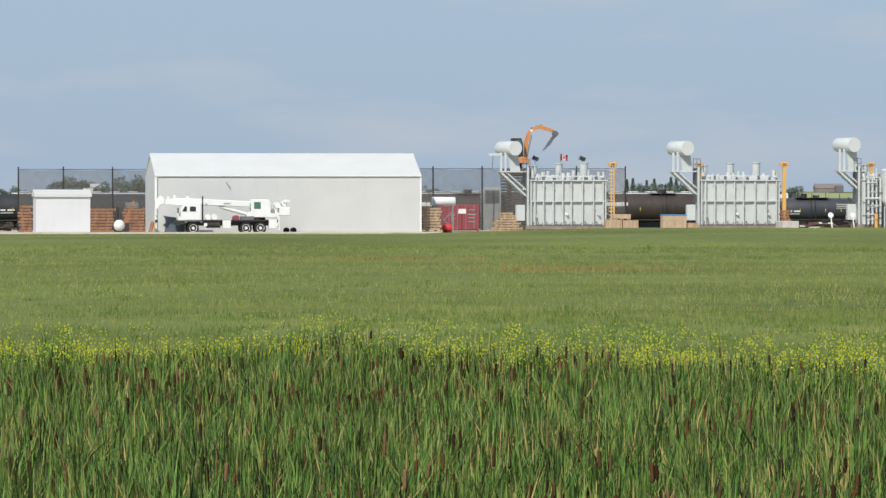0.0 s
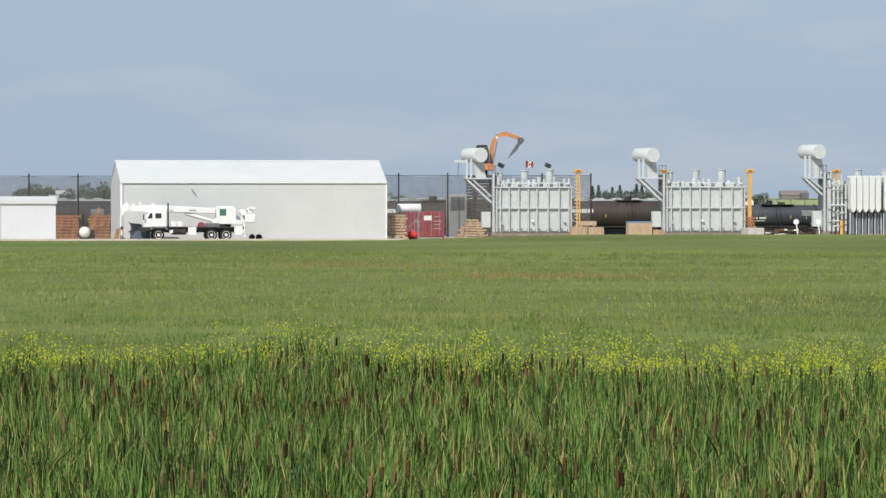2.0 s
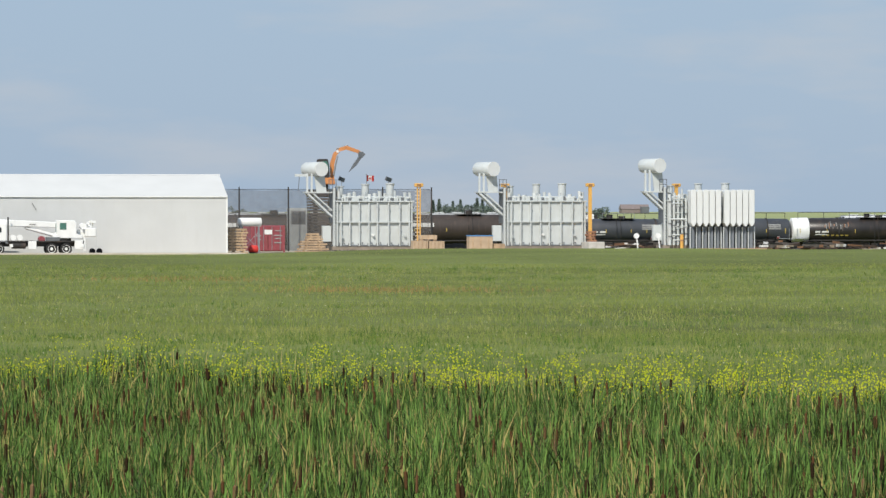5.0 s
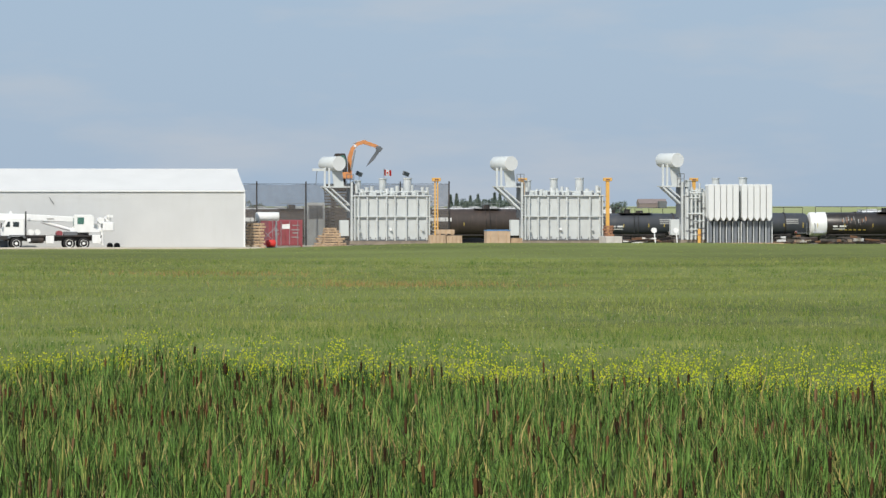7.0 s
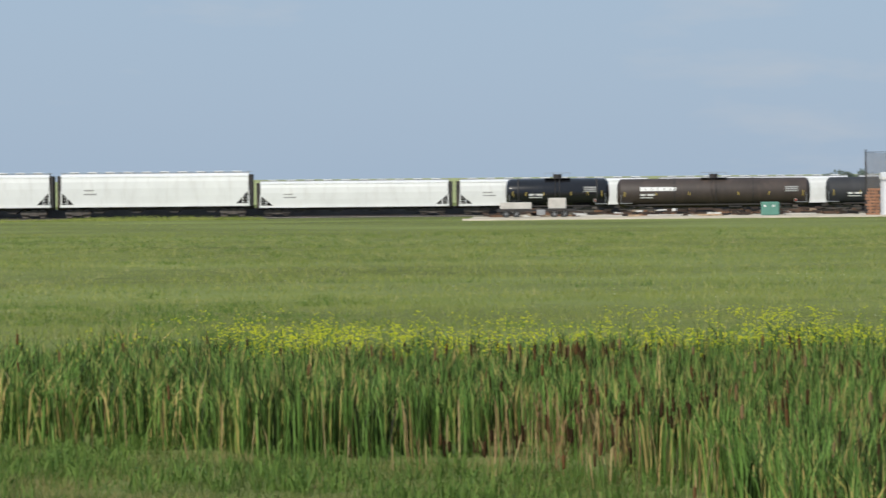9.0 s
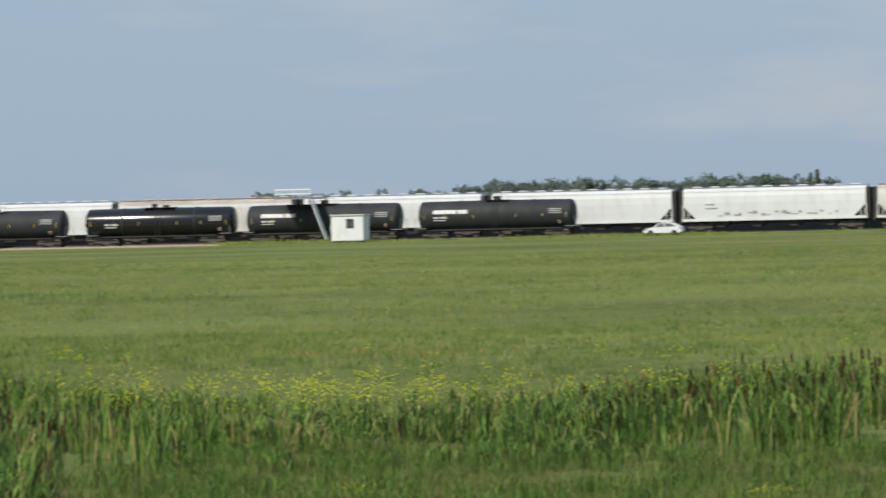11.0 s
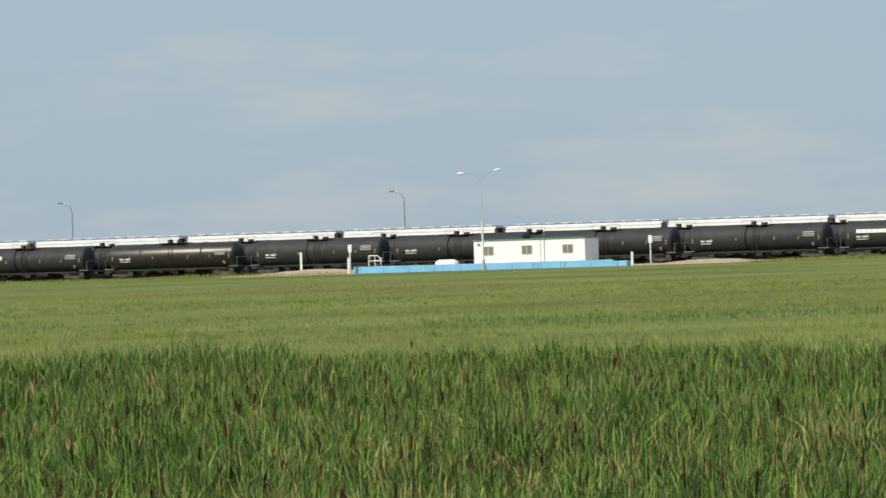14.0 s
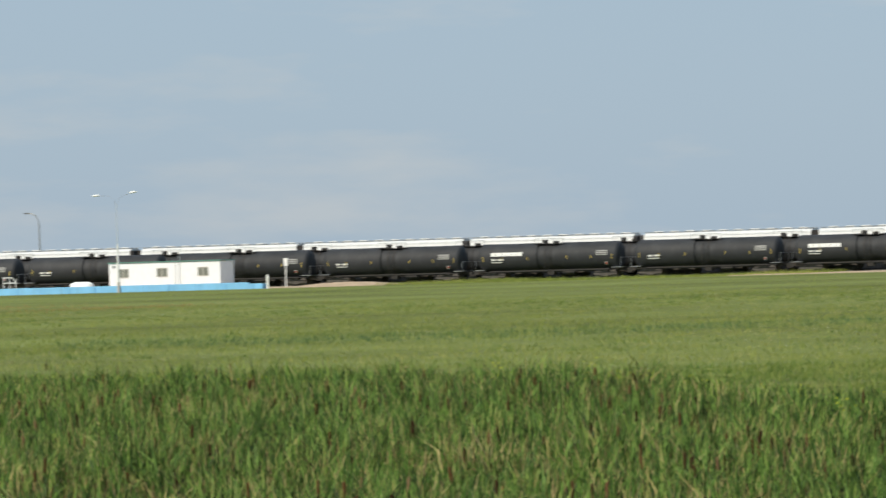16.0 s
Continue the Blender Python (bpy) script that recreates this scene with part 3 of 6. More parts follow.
def hopper_car(name, label, paint, roof_paint, scrawl=False):
    L = 20.7
    car = thing(name, label, "hopper car", group="parked hopper cars")
    prof = [(-1.52, 1.35), (-1.56, 2.2), (-1.57, 3.0), (-1.53, 3.7), (-1.42, 4.22), (1.42, 4.22), (1.53, 3.7), (1.57, 3.0), (1.56, 2.2), (1.52, 1.35)]
    b = beam(bm_new(), prof, 0.62, L - 0.62)
    for co, no in (((0.62, 0, 2.7), (-0.72, 0, -0.69)), ((L - 0.62, 0, 2.7), (0.72, 0, -0.69))):
        g = bmesh.ops.bisect_plane(b, geom=b.verts[:] + b.edges[:] + b.faces[:], plane_co=co, plane_no=no, clear_outer=True)
        bmesh.ops.contextual_create(b, geom=[x for x in g["geom_cut"] if isinstance(x, bmesh.types.BMEdge)])
    part("body", b, paint, car)
    part("roof", beam(bm_new(), [(-1.42, 4.22), (-1.43, 4.27), (-0.95, 4.5), (-0.4, 4.58), (0.4, 4.58), (0.95, 4.5), (1.43, 4.27), (1.42, 4.22)], 0.6, L - 0.6), roof_paint, car)
    part("eave_rib", box(bm_new(), 0.6, L - 0.6, -1.475, -1.4, 4.14, 4.19), paint, car)
    for s in (-1, 1):
        part("side_sill", box(bm_new(), 0.5, L - 0.5, s * 1.5 - 0.07, s * 1.5 + 0.07, 1.08, 1.36), paint, car)
    b = bm_new()
    for s in (-0.62, 0.62):
        box(b, 0.4, L - 0.4, s - 0.2, s + 0.2, 4.64, 4.68)
        for k in range(14):
            box(b, 0.7 + k * 1.48, 0.76 + k * 1.48, s - 0.2, s + 0.2, 4.5, 4.64)
    part("running_board", b, STEEL_GREY, car)
    hatch = None
    for k in range(10):
        m = Matrix.Translation((1.9 + k * 1.88, 0, 4.58))
        if hatch is None:
            hatch = part("hatch", rounded(box(bm_new(), -0.5, 0.5, -0.32, 0.32, 0, 0.16), 0.05), roof_paint, car)
            hatch.matrix_basis = m
        else:
            again("hatch", hatch, car, m)
    for x0, x1, sgn in ((0.62, 2.1, 1), (L - 0.62, L - 2.1, -1)):
        part("end_slope_sheet", slab(bm_new(), [(x0, 2.75), (x0 + sgn * 0.02, 2.55), (x1 - sgn * 0.2, 1.2), (x1 + sgn * 0.1, 1.2)], -1.2, 1.2), STEEL_DARK, car)
        part("end_platform", box(bm_new(), min(x0 - sgn * 0.2, x1), max(x0 - sgn * 0.2, x1), -1.2, 1.2, 1.1, 1.16), STEEL_DARK, car)
        for yy in (-1.5, 1.5):
            b = bm_new()
            box(b, x0 - 0.06, x0 + 0.06, yy - 0.06, yy + 0.06, 1.2, 2.75)
            bar(b, (x0 + sgn * 0.62, yy, 1.3), (x0 + sgn * 0.62, yy, 2.15), 0.09, 0.09)
            for k in range(4):
                bar(b, (x0, yy, 1.5 + k * 0.3), (x0 + sgn * 0.55, yy, 1.5 + k * 0.3), 0.035, 0.035)
            part("end_ladder", b, paint, car)
        part("end_wall", box(bm_new(), min(x0 - sgn * 0.03, x0 - sgn * 0.006), max(x0 - sgn * 0.03, x0 - sgn * 0.006), -1.35, 1.35, 2.75, 4.2), STEEL_DARK, car)
        part("end_shroud", slab(bm_new(), [(x0, 1.16), (x0, 2.75), (x1, 1.16)], -0.3, 0.3), STEEL_DARK, car)
        part("end_frame", box(bm_new(), min(x0 - sgn * 0.4, x0 - sgn * 0.04), max(x0 - sgn * 0.4, x0 - sgn * 0.04), -1.4, 1.3, 1.1, 4.35), STEEL_DARK, car)
        part("brake_platform", box(bm_new(), min(x0, x0 - sgn * 0.45), max(x0, x0 - sgn * 0.45), -0.7, 0.7, 4.1, 4.16), STEEL_DARK, car)
    bay = None
    for k in range(4):
        m = Matrix.Translation((4.5 + k * 3.9, 0, 0))
        if bay is None:
            bay = part("hopper_bay", slab(bm_new(), [(-1.5, 1.3), (1.5, 1.3), (0.35, 0.45), (-0.35, 0.45)], -1.1, 1.1), STEEL_DARK, car)
            bay.matrix_basis = m
        else:
            again("hopper_bay", bay, car, m)
    part("centre_sill", box(bm_new(), 0.1, L - 0.1, -0.3, 0.3, 0.75, 1.1), STEEL_DARK, car)
    for k, w in enumerate((1.0, 1.3)):
        part("stencil_bar", box(bm_new(), 3.0, 3.0 + w, -1.585, -1.565, 2.75 - k * 0.4, 2.9 - k * 0.4), MARK_GREY, car, "faded grey stencilled bar")
    if scrawl:
        q = random.Random(4)
        for k in range(18):
            x, z = 4.5 + k * 0.72 + q.uniform(-0.2, 0.2), q.uniform(1.55, 1.95)
            part("paint_mark", box(bm_new(), x, x + q.uniform(0.15, 0.6), -1.575, -1.535, z, z + q.uniform(0.06, 0.35)), MARK_GREY, car)
    bog = add_bogie(car, 2.3)
    copy_bogie(bog, car, L - 2.3)
    return car


RAIL = 0.02
hop_w = hopper_car("hopper_car", "weathered white covered hopper car parked on the rear track", HOPPER_WHITE, HOPPER_WHITE)
hop_r = hopper_car("hopper_car", "white covered hopper car with rust-streaked roof on the track", HOPPER_RUST, RUST_ROOF)
hop_g = hopper_car("hopper_car", "white covered hopper car with faded grey scrawl along its side", HOPPER_WHITE, HOPPER_WHITE, True)
H0 = 587 * math.tan((533 - 4400) / 1e4)
placed = set()
for i in range(-9, 18):
    src = hop_r if i in (3, 7) else hop_g if i in (6, 13) else hop_w
    m = pose(H0 + i * 20.7 + float(np.interp(i, (-3, -2, -1, 0, 1, 2, 3), (1.3, 1.5, 1.1, 0.8, 0.8, 0.45, 0))), 587, RAIL + 0.18)
    if src in placed:
        o = copy_thing(src, m)
    else:
        src.matrix_basis = m
        placed.add(src)
        o = src
    if i == 17:
        o.matrix_basis = pose(138.8, 587, RAIL + 0.18)
        o.scale = (1, 1, 0.735)
        tagged(o, "lower white covered hopper car behind the yard")
    elif i > 9:
        o.scale = (1, 1, 0.79)
        tagged(o, "lower white covered hopper car behind the yard")

plain = tank_car("tank_car", "dull black tank car with yellow reflector stripes on the track", TANK_BLACK, inset=0.85)
logo_car = tank_car("tank_car", "dull black tank car with white block marking on its side", TANK_BLACK, logo=True, inset=0.85)
gloss = tank_car("tank_car", "glossy black tank car with a bright sheen on the track", TANK_GLOSS, L=16.9, notch=False)
satin = tank_car("tank_car", "black tank car with faint brown sheen on the track", TANK_SATIN, L=18.6, notch=False, inset=0.85)
logo_smooth = tank_car("tank_car", "black tank car with white block marking and smooth jacket", TANK_BLACK, logo=True, notch=False, dome=True, inset=0.78)
brown = tank_car("tank_car", "dusty brown pressure tank car with one valve housing", TANK_BROWN, L=20.1, logo=True, notch=False, dome=True, R=1.5, top=3.7)
dark = tank_car("tank_car", "black tank car behind the storage yard", TANK_BLACK, notch=False, R=1.5, top=3.7, inset=0.4)
low = tank_car("tank_car", "low blue-black tank car with a long top handrail", TANK_SLATE, L=10.6, notch=False, R=1.2, top=3.25, long_rail=True)
low_long = tank_car("tank_car", "low blue-black tank car behind the radiators", TANK_SLATE, L=13.7, notch=False, R=1.22, top=3.3, long_rail=True)
short = tank_car("tank_car", "short glossy black tank car on the track", TANK_GLOSS, L=11.0, notch=False, dome=True, R=1.46, top=3.8)
banded = tank_car("tank_car", "brown-black tank car with a white painted end", TANK_SATIN, L=18.3, notch=False, white_end=True, R=1.3, top=3.36, long_rail=True, bulge=0.12)
for x, src in ((-384.4, plain), (-366.0, plain), (-347.4, logo_car), (-327.8, satin), (-308.6, plain), (-290.2, plain), (-271.9, plain), (-253.6, plain), (-235.0, logo_car), (-216.7, plain), (-198.3, logo_car), (-178.4, gloss),
               (-161.15, logo_smooth), (-142.45, logo_smooth), (-6.1, short), (5.25, brown), (26.35, dark), (46.6, brown), (67.0, brown), (87.3, brown), (107.7, low), (118.0, low_long), (131.3, banded), (150.0, dark)):
    m = pose(x + (1.75 if x < -300 else 1.35 if x < -190 else 0.95 if x < -100 else 0.0), 577, RAIL)
    if src in placed:
        copy_thing(src, m)
    else:
        src.matrix_basis = m
        placed.add(src)
# cars on the middle track, half a car out of step
for k in range(11):
    tagged(copy_thing(plain, pose(-207.75 - k * 18.58, 582, RAIL)), "dull black tank car on the middle track behind others")

# ---- storage yard ----
def storage_building():
    t = thing("storage_building", "long pale grey steel storage building with a white gable roof", "building", 40.4, 520, 0.05)
    w, d, e, r = 24.65, 12.0, 5.28, 7.3
    for nm, y0 in (("front_wall", 0.0), ("back_wall", d - 0.15)):
        b = box(bm_new(), 0.0, w, y0, y0 + 0.15, 0, e)
        part(nm, b, SHED_WALL, t)
    b = bm_new()
    for k in range(54):
        box(b, 0.25 + k * 0.455, 0.29 + k * 0.455, -0.006, -0.001, 0.1, e - 0.12)
    part("wall_ribs", b, SHED_WALL, t)
    for x0 in (0.0, w - 0.15):
        b = bm_new()
        beam(b, [(0.15, 0), (0.15, e), (d / 2, r - 0.1), (d - 0.15, e), (d - 0.15, 0)], x0, x0 + 0.15)
        part("gable_wall", b, SHED_WALL, t)
    s = (r - e) / (d / 2)
    part("roof", beam(bm_new(), [(-0.1, e - 0.02), (-0.1, e + 0.12), (d / 2, r + 0.1), (d / 2, r)], -0.06, w + 0.06), SHED_ROOF, t)
    part("roof", beam(bm_new(), [(d + 0.18, e - 0.02), (d + 0.18, e + 0.12), (d / 2 + 0.002, r + 0.1), (d / 2 + 0.002, r)], -0.06, w + 0.06), SHED_ROOF, t)
    part("ridge_cap", beam(bm_new(), [(d / 2 - 0.25, r + 0.03), (d / 2, r + 0.15), (d / 2 + 0.25, r + 0.03)], -0.08, w + 0.08), SHED_ROOF, t)
    part("eave_gutter", box(bm_new(), -0.06, w + 0.06, -0.16, -0.102, e + 0.0, e + 0.1), WHITE, t)
    for x in (-0.06, w - 0.06):
        part("corner_trim", box(bm_new(), x, x + 0.14, -0.05, 0.02, 0, e), WHITE, t)
    # two dark diagonal bars in the shape of a wall fitting's cast shadow
    b = bm_new()
    bar(b, (6.55, -0.08, 4.75), (6.75, -0.08, 4.4), 0.1, 0.06)
    bar(b, (6.78, -0.08, 4.45), (6.95, -0.08, 4.1), 0.08, 0.06)
    part("wall_bracket", b, TRAFO_DARK, t, "dark bars drawn as a small fitting's shadow on the wall")
    part("downpipe", rod(bm_new(), (0.12, -0.1, 0), (0.12, -0.1, e), 0.05), WHITE, t)


def small_shed():
    t = thing("small_shed", "small pale grey steel shed with a white flat-fronted roof", "shed", 29.4, 520, 0.05)
    w, d, h = 5.0, 4.5, 3.45
    part("body", box(bm_new(), 0, w, 0, d, 0, h), SMALL_SHED, t)
    part("roof", beam(bm_new(), [(-0.15, h - 0.02), (-0.15, h + 0.18), (d / 2, h + 0.62), (d + 0.15, h + 0.18), (d + 0.15, h - 0.02)], -0.12, w + 0.12), SHED_ROOF, t)
    part("fascia", box(bm_new(), -0.14, w + 0.14, -0.19, -0.152, h - 0.06, h + 0.2), SHED_ROOF, t)
    b = bm_new()
    for k in range(10):
        box(b, 0.3 + k * 0.45, 0.32 + k * 0.45, -0.005, -0.001, 0.05, h - 0.1)
    part("wall_ribs", b, SMALL_SHED, t)


def wheel_part(t, x, y, z, r, w=0.32, name="wheel", hub=WHITE, big=0.0):
    o = part(name, turned(bm_new(), [(-w / 2, r * 0.55), (-w / 2, r * 0.92), (-w / 2 + 0.05, r), (w / 2 - 0.05, r), (w / 2, r * 0.92), (w / 2, r * 0.55)], 24, "Y"), TYRE, t, smooth=True)
    o.matrix_basis = Matrix.Translation((x, y, z))
    part("rim", turned(bm_new(), [(-w / 2 - 0.01, 0.06), (-w / 2 - 0.06, r * 0.22), (-w / 2 + 0.03, r * 0.3), (-w / 2 + 0.01, r * (0.46 + big)), (-w / 2 - 0.03, r * (0.56 + big)), (w / 2, r * (0.57 + big))], 20, "Y"), hub, o, smooth=True)
    return o


def crane_truck():
    t = thing("crane_truck", "white truck-mounted crane parked along the storage building", "crane truck", 40.1, 515.2, 0.06)
    y0, y1 = 0.0, 2.5
    part("chassis", box(bm_new(), 2.4, 11.4, 0.45, 2.05, 0.75, 1.15), STEEL_DARK, t)
    b = slab(bm_new(), [(2.05, 1.2), (2.05, 1.75), (2.55, 2.75), (2.75, 2.85), (4.15, 2.85), (4.15, 1.2)], y0 + 0.1, y0 + 2.35)
    part("driver_cab", rounded(b, 0.06), WHITE, t)
    part("cab_window", slab(bm_new(), [(2.4, 2.05), (2.64, 2.52), (2.82, 2.52), (2.82, 2.05)], y0 + 0.07, y0 + 0.09), GLASS, t)
    part("cab_window", box(bm_new(), 3.1, 3.65, y0 + 0.07, y0 + 0.09, 2.05, 2.5), GLASS, t)
    part("front_bumper", rounded(box(bm_new(), 1.75, 2.6, y0, y1, 0.85, 1.22), 0.04), STEEL_DARK, t)
    part("mirror", box(bm_new(), 1.95, 2.05, y0 - 0.25, y0 - 0.05, 1.9, 2.4), STEEL_DARK, t)
    b = slab(bm_new(), [(2.55, 1.0), (2.75, 1.3), (4.15, 1.3), (4.3, 1.0), (4.1, 1.0), (3.95, 1.18), (2.95, 1.18), (2.8, 1.0)], y0, y1)
    part("mudguard", b, TRAFO_DARK, t)
    part("exhaust_stack", rod(bm_new(), (4.3, 0.5, 1.1), (4.3, 0.5, 3.45), 0.07), STEEL_DARK, t)
    part("deck", box(bm_new(), 4.3, 11.2, y0 + 0.05, y1 - 0.05, 1.15, 1.28), STEEL_DARK, t)
    part("battery_box", rounded(box(bm_new(), 6.1, 6.85, y0, 0.6, 0.5, 1.25), 0.03), WHITE, t)
    part("fuel_drum", rod(bm_new(), (4.6, 0.35, 0.85), (5.9, 0.35, 0.85), 0.3, n=16), STEEL_DARK, t, smooth=True)
    for x in (4.75, 5.35):
        part("air_tank", rod(bm_new(), (x, 0.1, 1.55), (x, 0.7, 1.55), 0.27, n=16), WHITE, t, smooth=True)
    part("winch_drum", rod(bm_new(), (7.4, 0.4, 1.42), (7.4, 1.9, 1.42), 0.28, n=16), RED, t, "dull red winch drum", True)
    part("tool_crate", box(bm_new(), 7.75, 9.0, 0.1, 0.9, 1.28, 1.6), TRAFO_DARK, t)
    for x in (4.55, 11.05):
        part("outrigger", box(bm_new(), x - 0.14, x + 0.14, y0 - 0.05, y1 + 0.05, 0.7, 0.98), WHITE, t)
    part("rear_locker", rounded(box(bm_new(), 10.35, 11.1, y0, 0.7, 0.5, 1.3), 0.03), WHITE, t)
    part("rear_jack", rod(bm_new(), (11.3, 0.2, 0.35), (11.3, 0.2, 1.5), 0.12), WHITE, t)
    for x, r in ((3.4, 0.53), (8.25, 0.53), (9.58, 0.53)):
        for y in (0.18, 2.32):
            wheel_part(t, x, y, r, r, big=0.1)
    up = part("turntable", rod(bm_new(), (9.2, 1.25, 1.28), (9.2, 1.25, 1.5), 0.95, n=24), STEEL_DARK, t, smooth=True)
    b = slab(bm_new(), [(8.35, 1.5), (8.35, 1.75), (8.7, 1.9), (8.7, 3.15), (10.3, 3.15), (10.55, 2.9), (10.55, 1.9), (11.1, 1.8), (11.1, 1.5)], 0.2, 1.0)
    part("crane_cab", rounded(b, 0.05), WHITE, t)
    part("crane_window", box(bm_new(), 9.0, 9.6, 0.17, 0.195, 2.3, 2.9), CAB_GLASS, t, "green tinted cab window")
    part("crane_window", box(bm_new(), 8.66, 8.695, 0.3, 0.9, 2.1, 2.85), CAB_GLASS, t)
    part("upper_frame", slab(bm_new(), [(8.4, 1.5), (8.4, 1.9), (9.5, 2.3), (11.0, 2.3), (11.4, 1.9), (11.4, 1.5)], 1.02, 2.3), WHITE, t)
    part("counterweight", rounded(box(bm_new(), 11.35, 12.35, 0.2, 2.3, 1.65, 2.45), 0.06), WHITE, t)
    part("hoist_drum", rod(bm_new(), (11.2, 0.5, 2.62), (11.2, 2.0, 2.62), 0.28, n=16), WHITE, t, smooth=True)
    part("hoist_drum", rod(bm_new(), (11.85, 0.5, 2.78), (11.85, 2.0, 2.78), 0.25, n=16), WHITE, t, smooth=True)
    b = bm_new()
    rod(b, (11.9, 0.3, 2.45), (11.9, 0.3, 3.2), 0.04)
    box(b, 11.7, 12.3, 0.28, 0.5, 2.9, 3.12)
    part("rear_bracket", b, WHITE, t)
    b = slab(bm_new(), [(1.6, 2.62), (1.6, 3.28), (4.0, 3.22), (10.2, 2.9), (10.6, 2.6), (10.2, 2.4), (6.2, 2.55)], 1.15, 1.75)
    part("boom", rounded(b, 0.05), WHITE, t)
    part("boom_section", box(bm_new(), 0.6, 1.6, 1.22, 1.68, 2.72, 3.2), WHITE, t)
    b = slab(bm_new(), [(0.05, 2.25), (0.0, 3.0), (0.35, 3.35), (0.85, 3.3), (0.85, 2.75), (0.45, 2.6), (0.25, 2.25)], 1.15, 1.75)
    part("boom_head", rounded(b, 0.04), WHITE, t)
    for x, z in ((0.55, 3.38), (1.2, 3.3), (1.8, 3.42), (3.0, 3.34)):
        part("sheave", rod(bm_new(), (x, 1.2, z), (x, 1.7, z), 0.13, n=14), WHITE, t, smooth=True)
    part("lift_cylinder", rod(bm_new(), (5.9, 1.45, 2.5), (8.6, 1.45, 1.75), 0.15, n=14), WHITE, t, smooth=True)
    part("boom_mark", box(bm_new(), 6.3, 6.9, 1.12, 1.145, 2.72, 2.82), MARK_GREY, t, "small grey marking bar")
    b = bm_new()
    rod(b, (0.12, 1.45, 1.25), (0.12, 1.45, 2.3), 0.02, n=5)
    box(b, 0.02, 0.24, 1.35, 1.55, 1.0, 1.28)
    part("hook_block", b, STEEL_DARK, t)


def plow_blade():
    t = thing("plow_blade", "dark blue-grey curved steel blade standing beside the crane", "plow blade", 40.25, 518.1, 0.06)
    b = slab(bm_new(), [(0.78, 1.66), (0.93, 1.52), (1.03, 1.2), (1.0, 0.95), (0.76, 0.78), (0.97, 0.68), (0.97, 0.02), (2.7, 0.02), (2.7, 1.3), (1.6, 1.45), (1.15, 1.58)], 0.0, 1.3)
    part("blade", rounded(b, 0.02), BLADE, t)
    part("cutting_edge", box(bm_new(), 0.93, 1.01, -0.02, 1.32, 0.0, 0.25), STEEL_DARK, t)
    for y in (0.2, 1.0):
        part("brace", bar(bm_new(), (1.1, y, 1.56), (2.6, y, 1.34), 0.1, 0.08), STEEL_DARK, t)


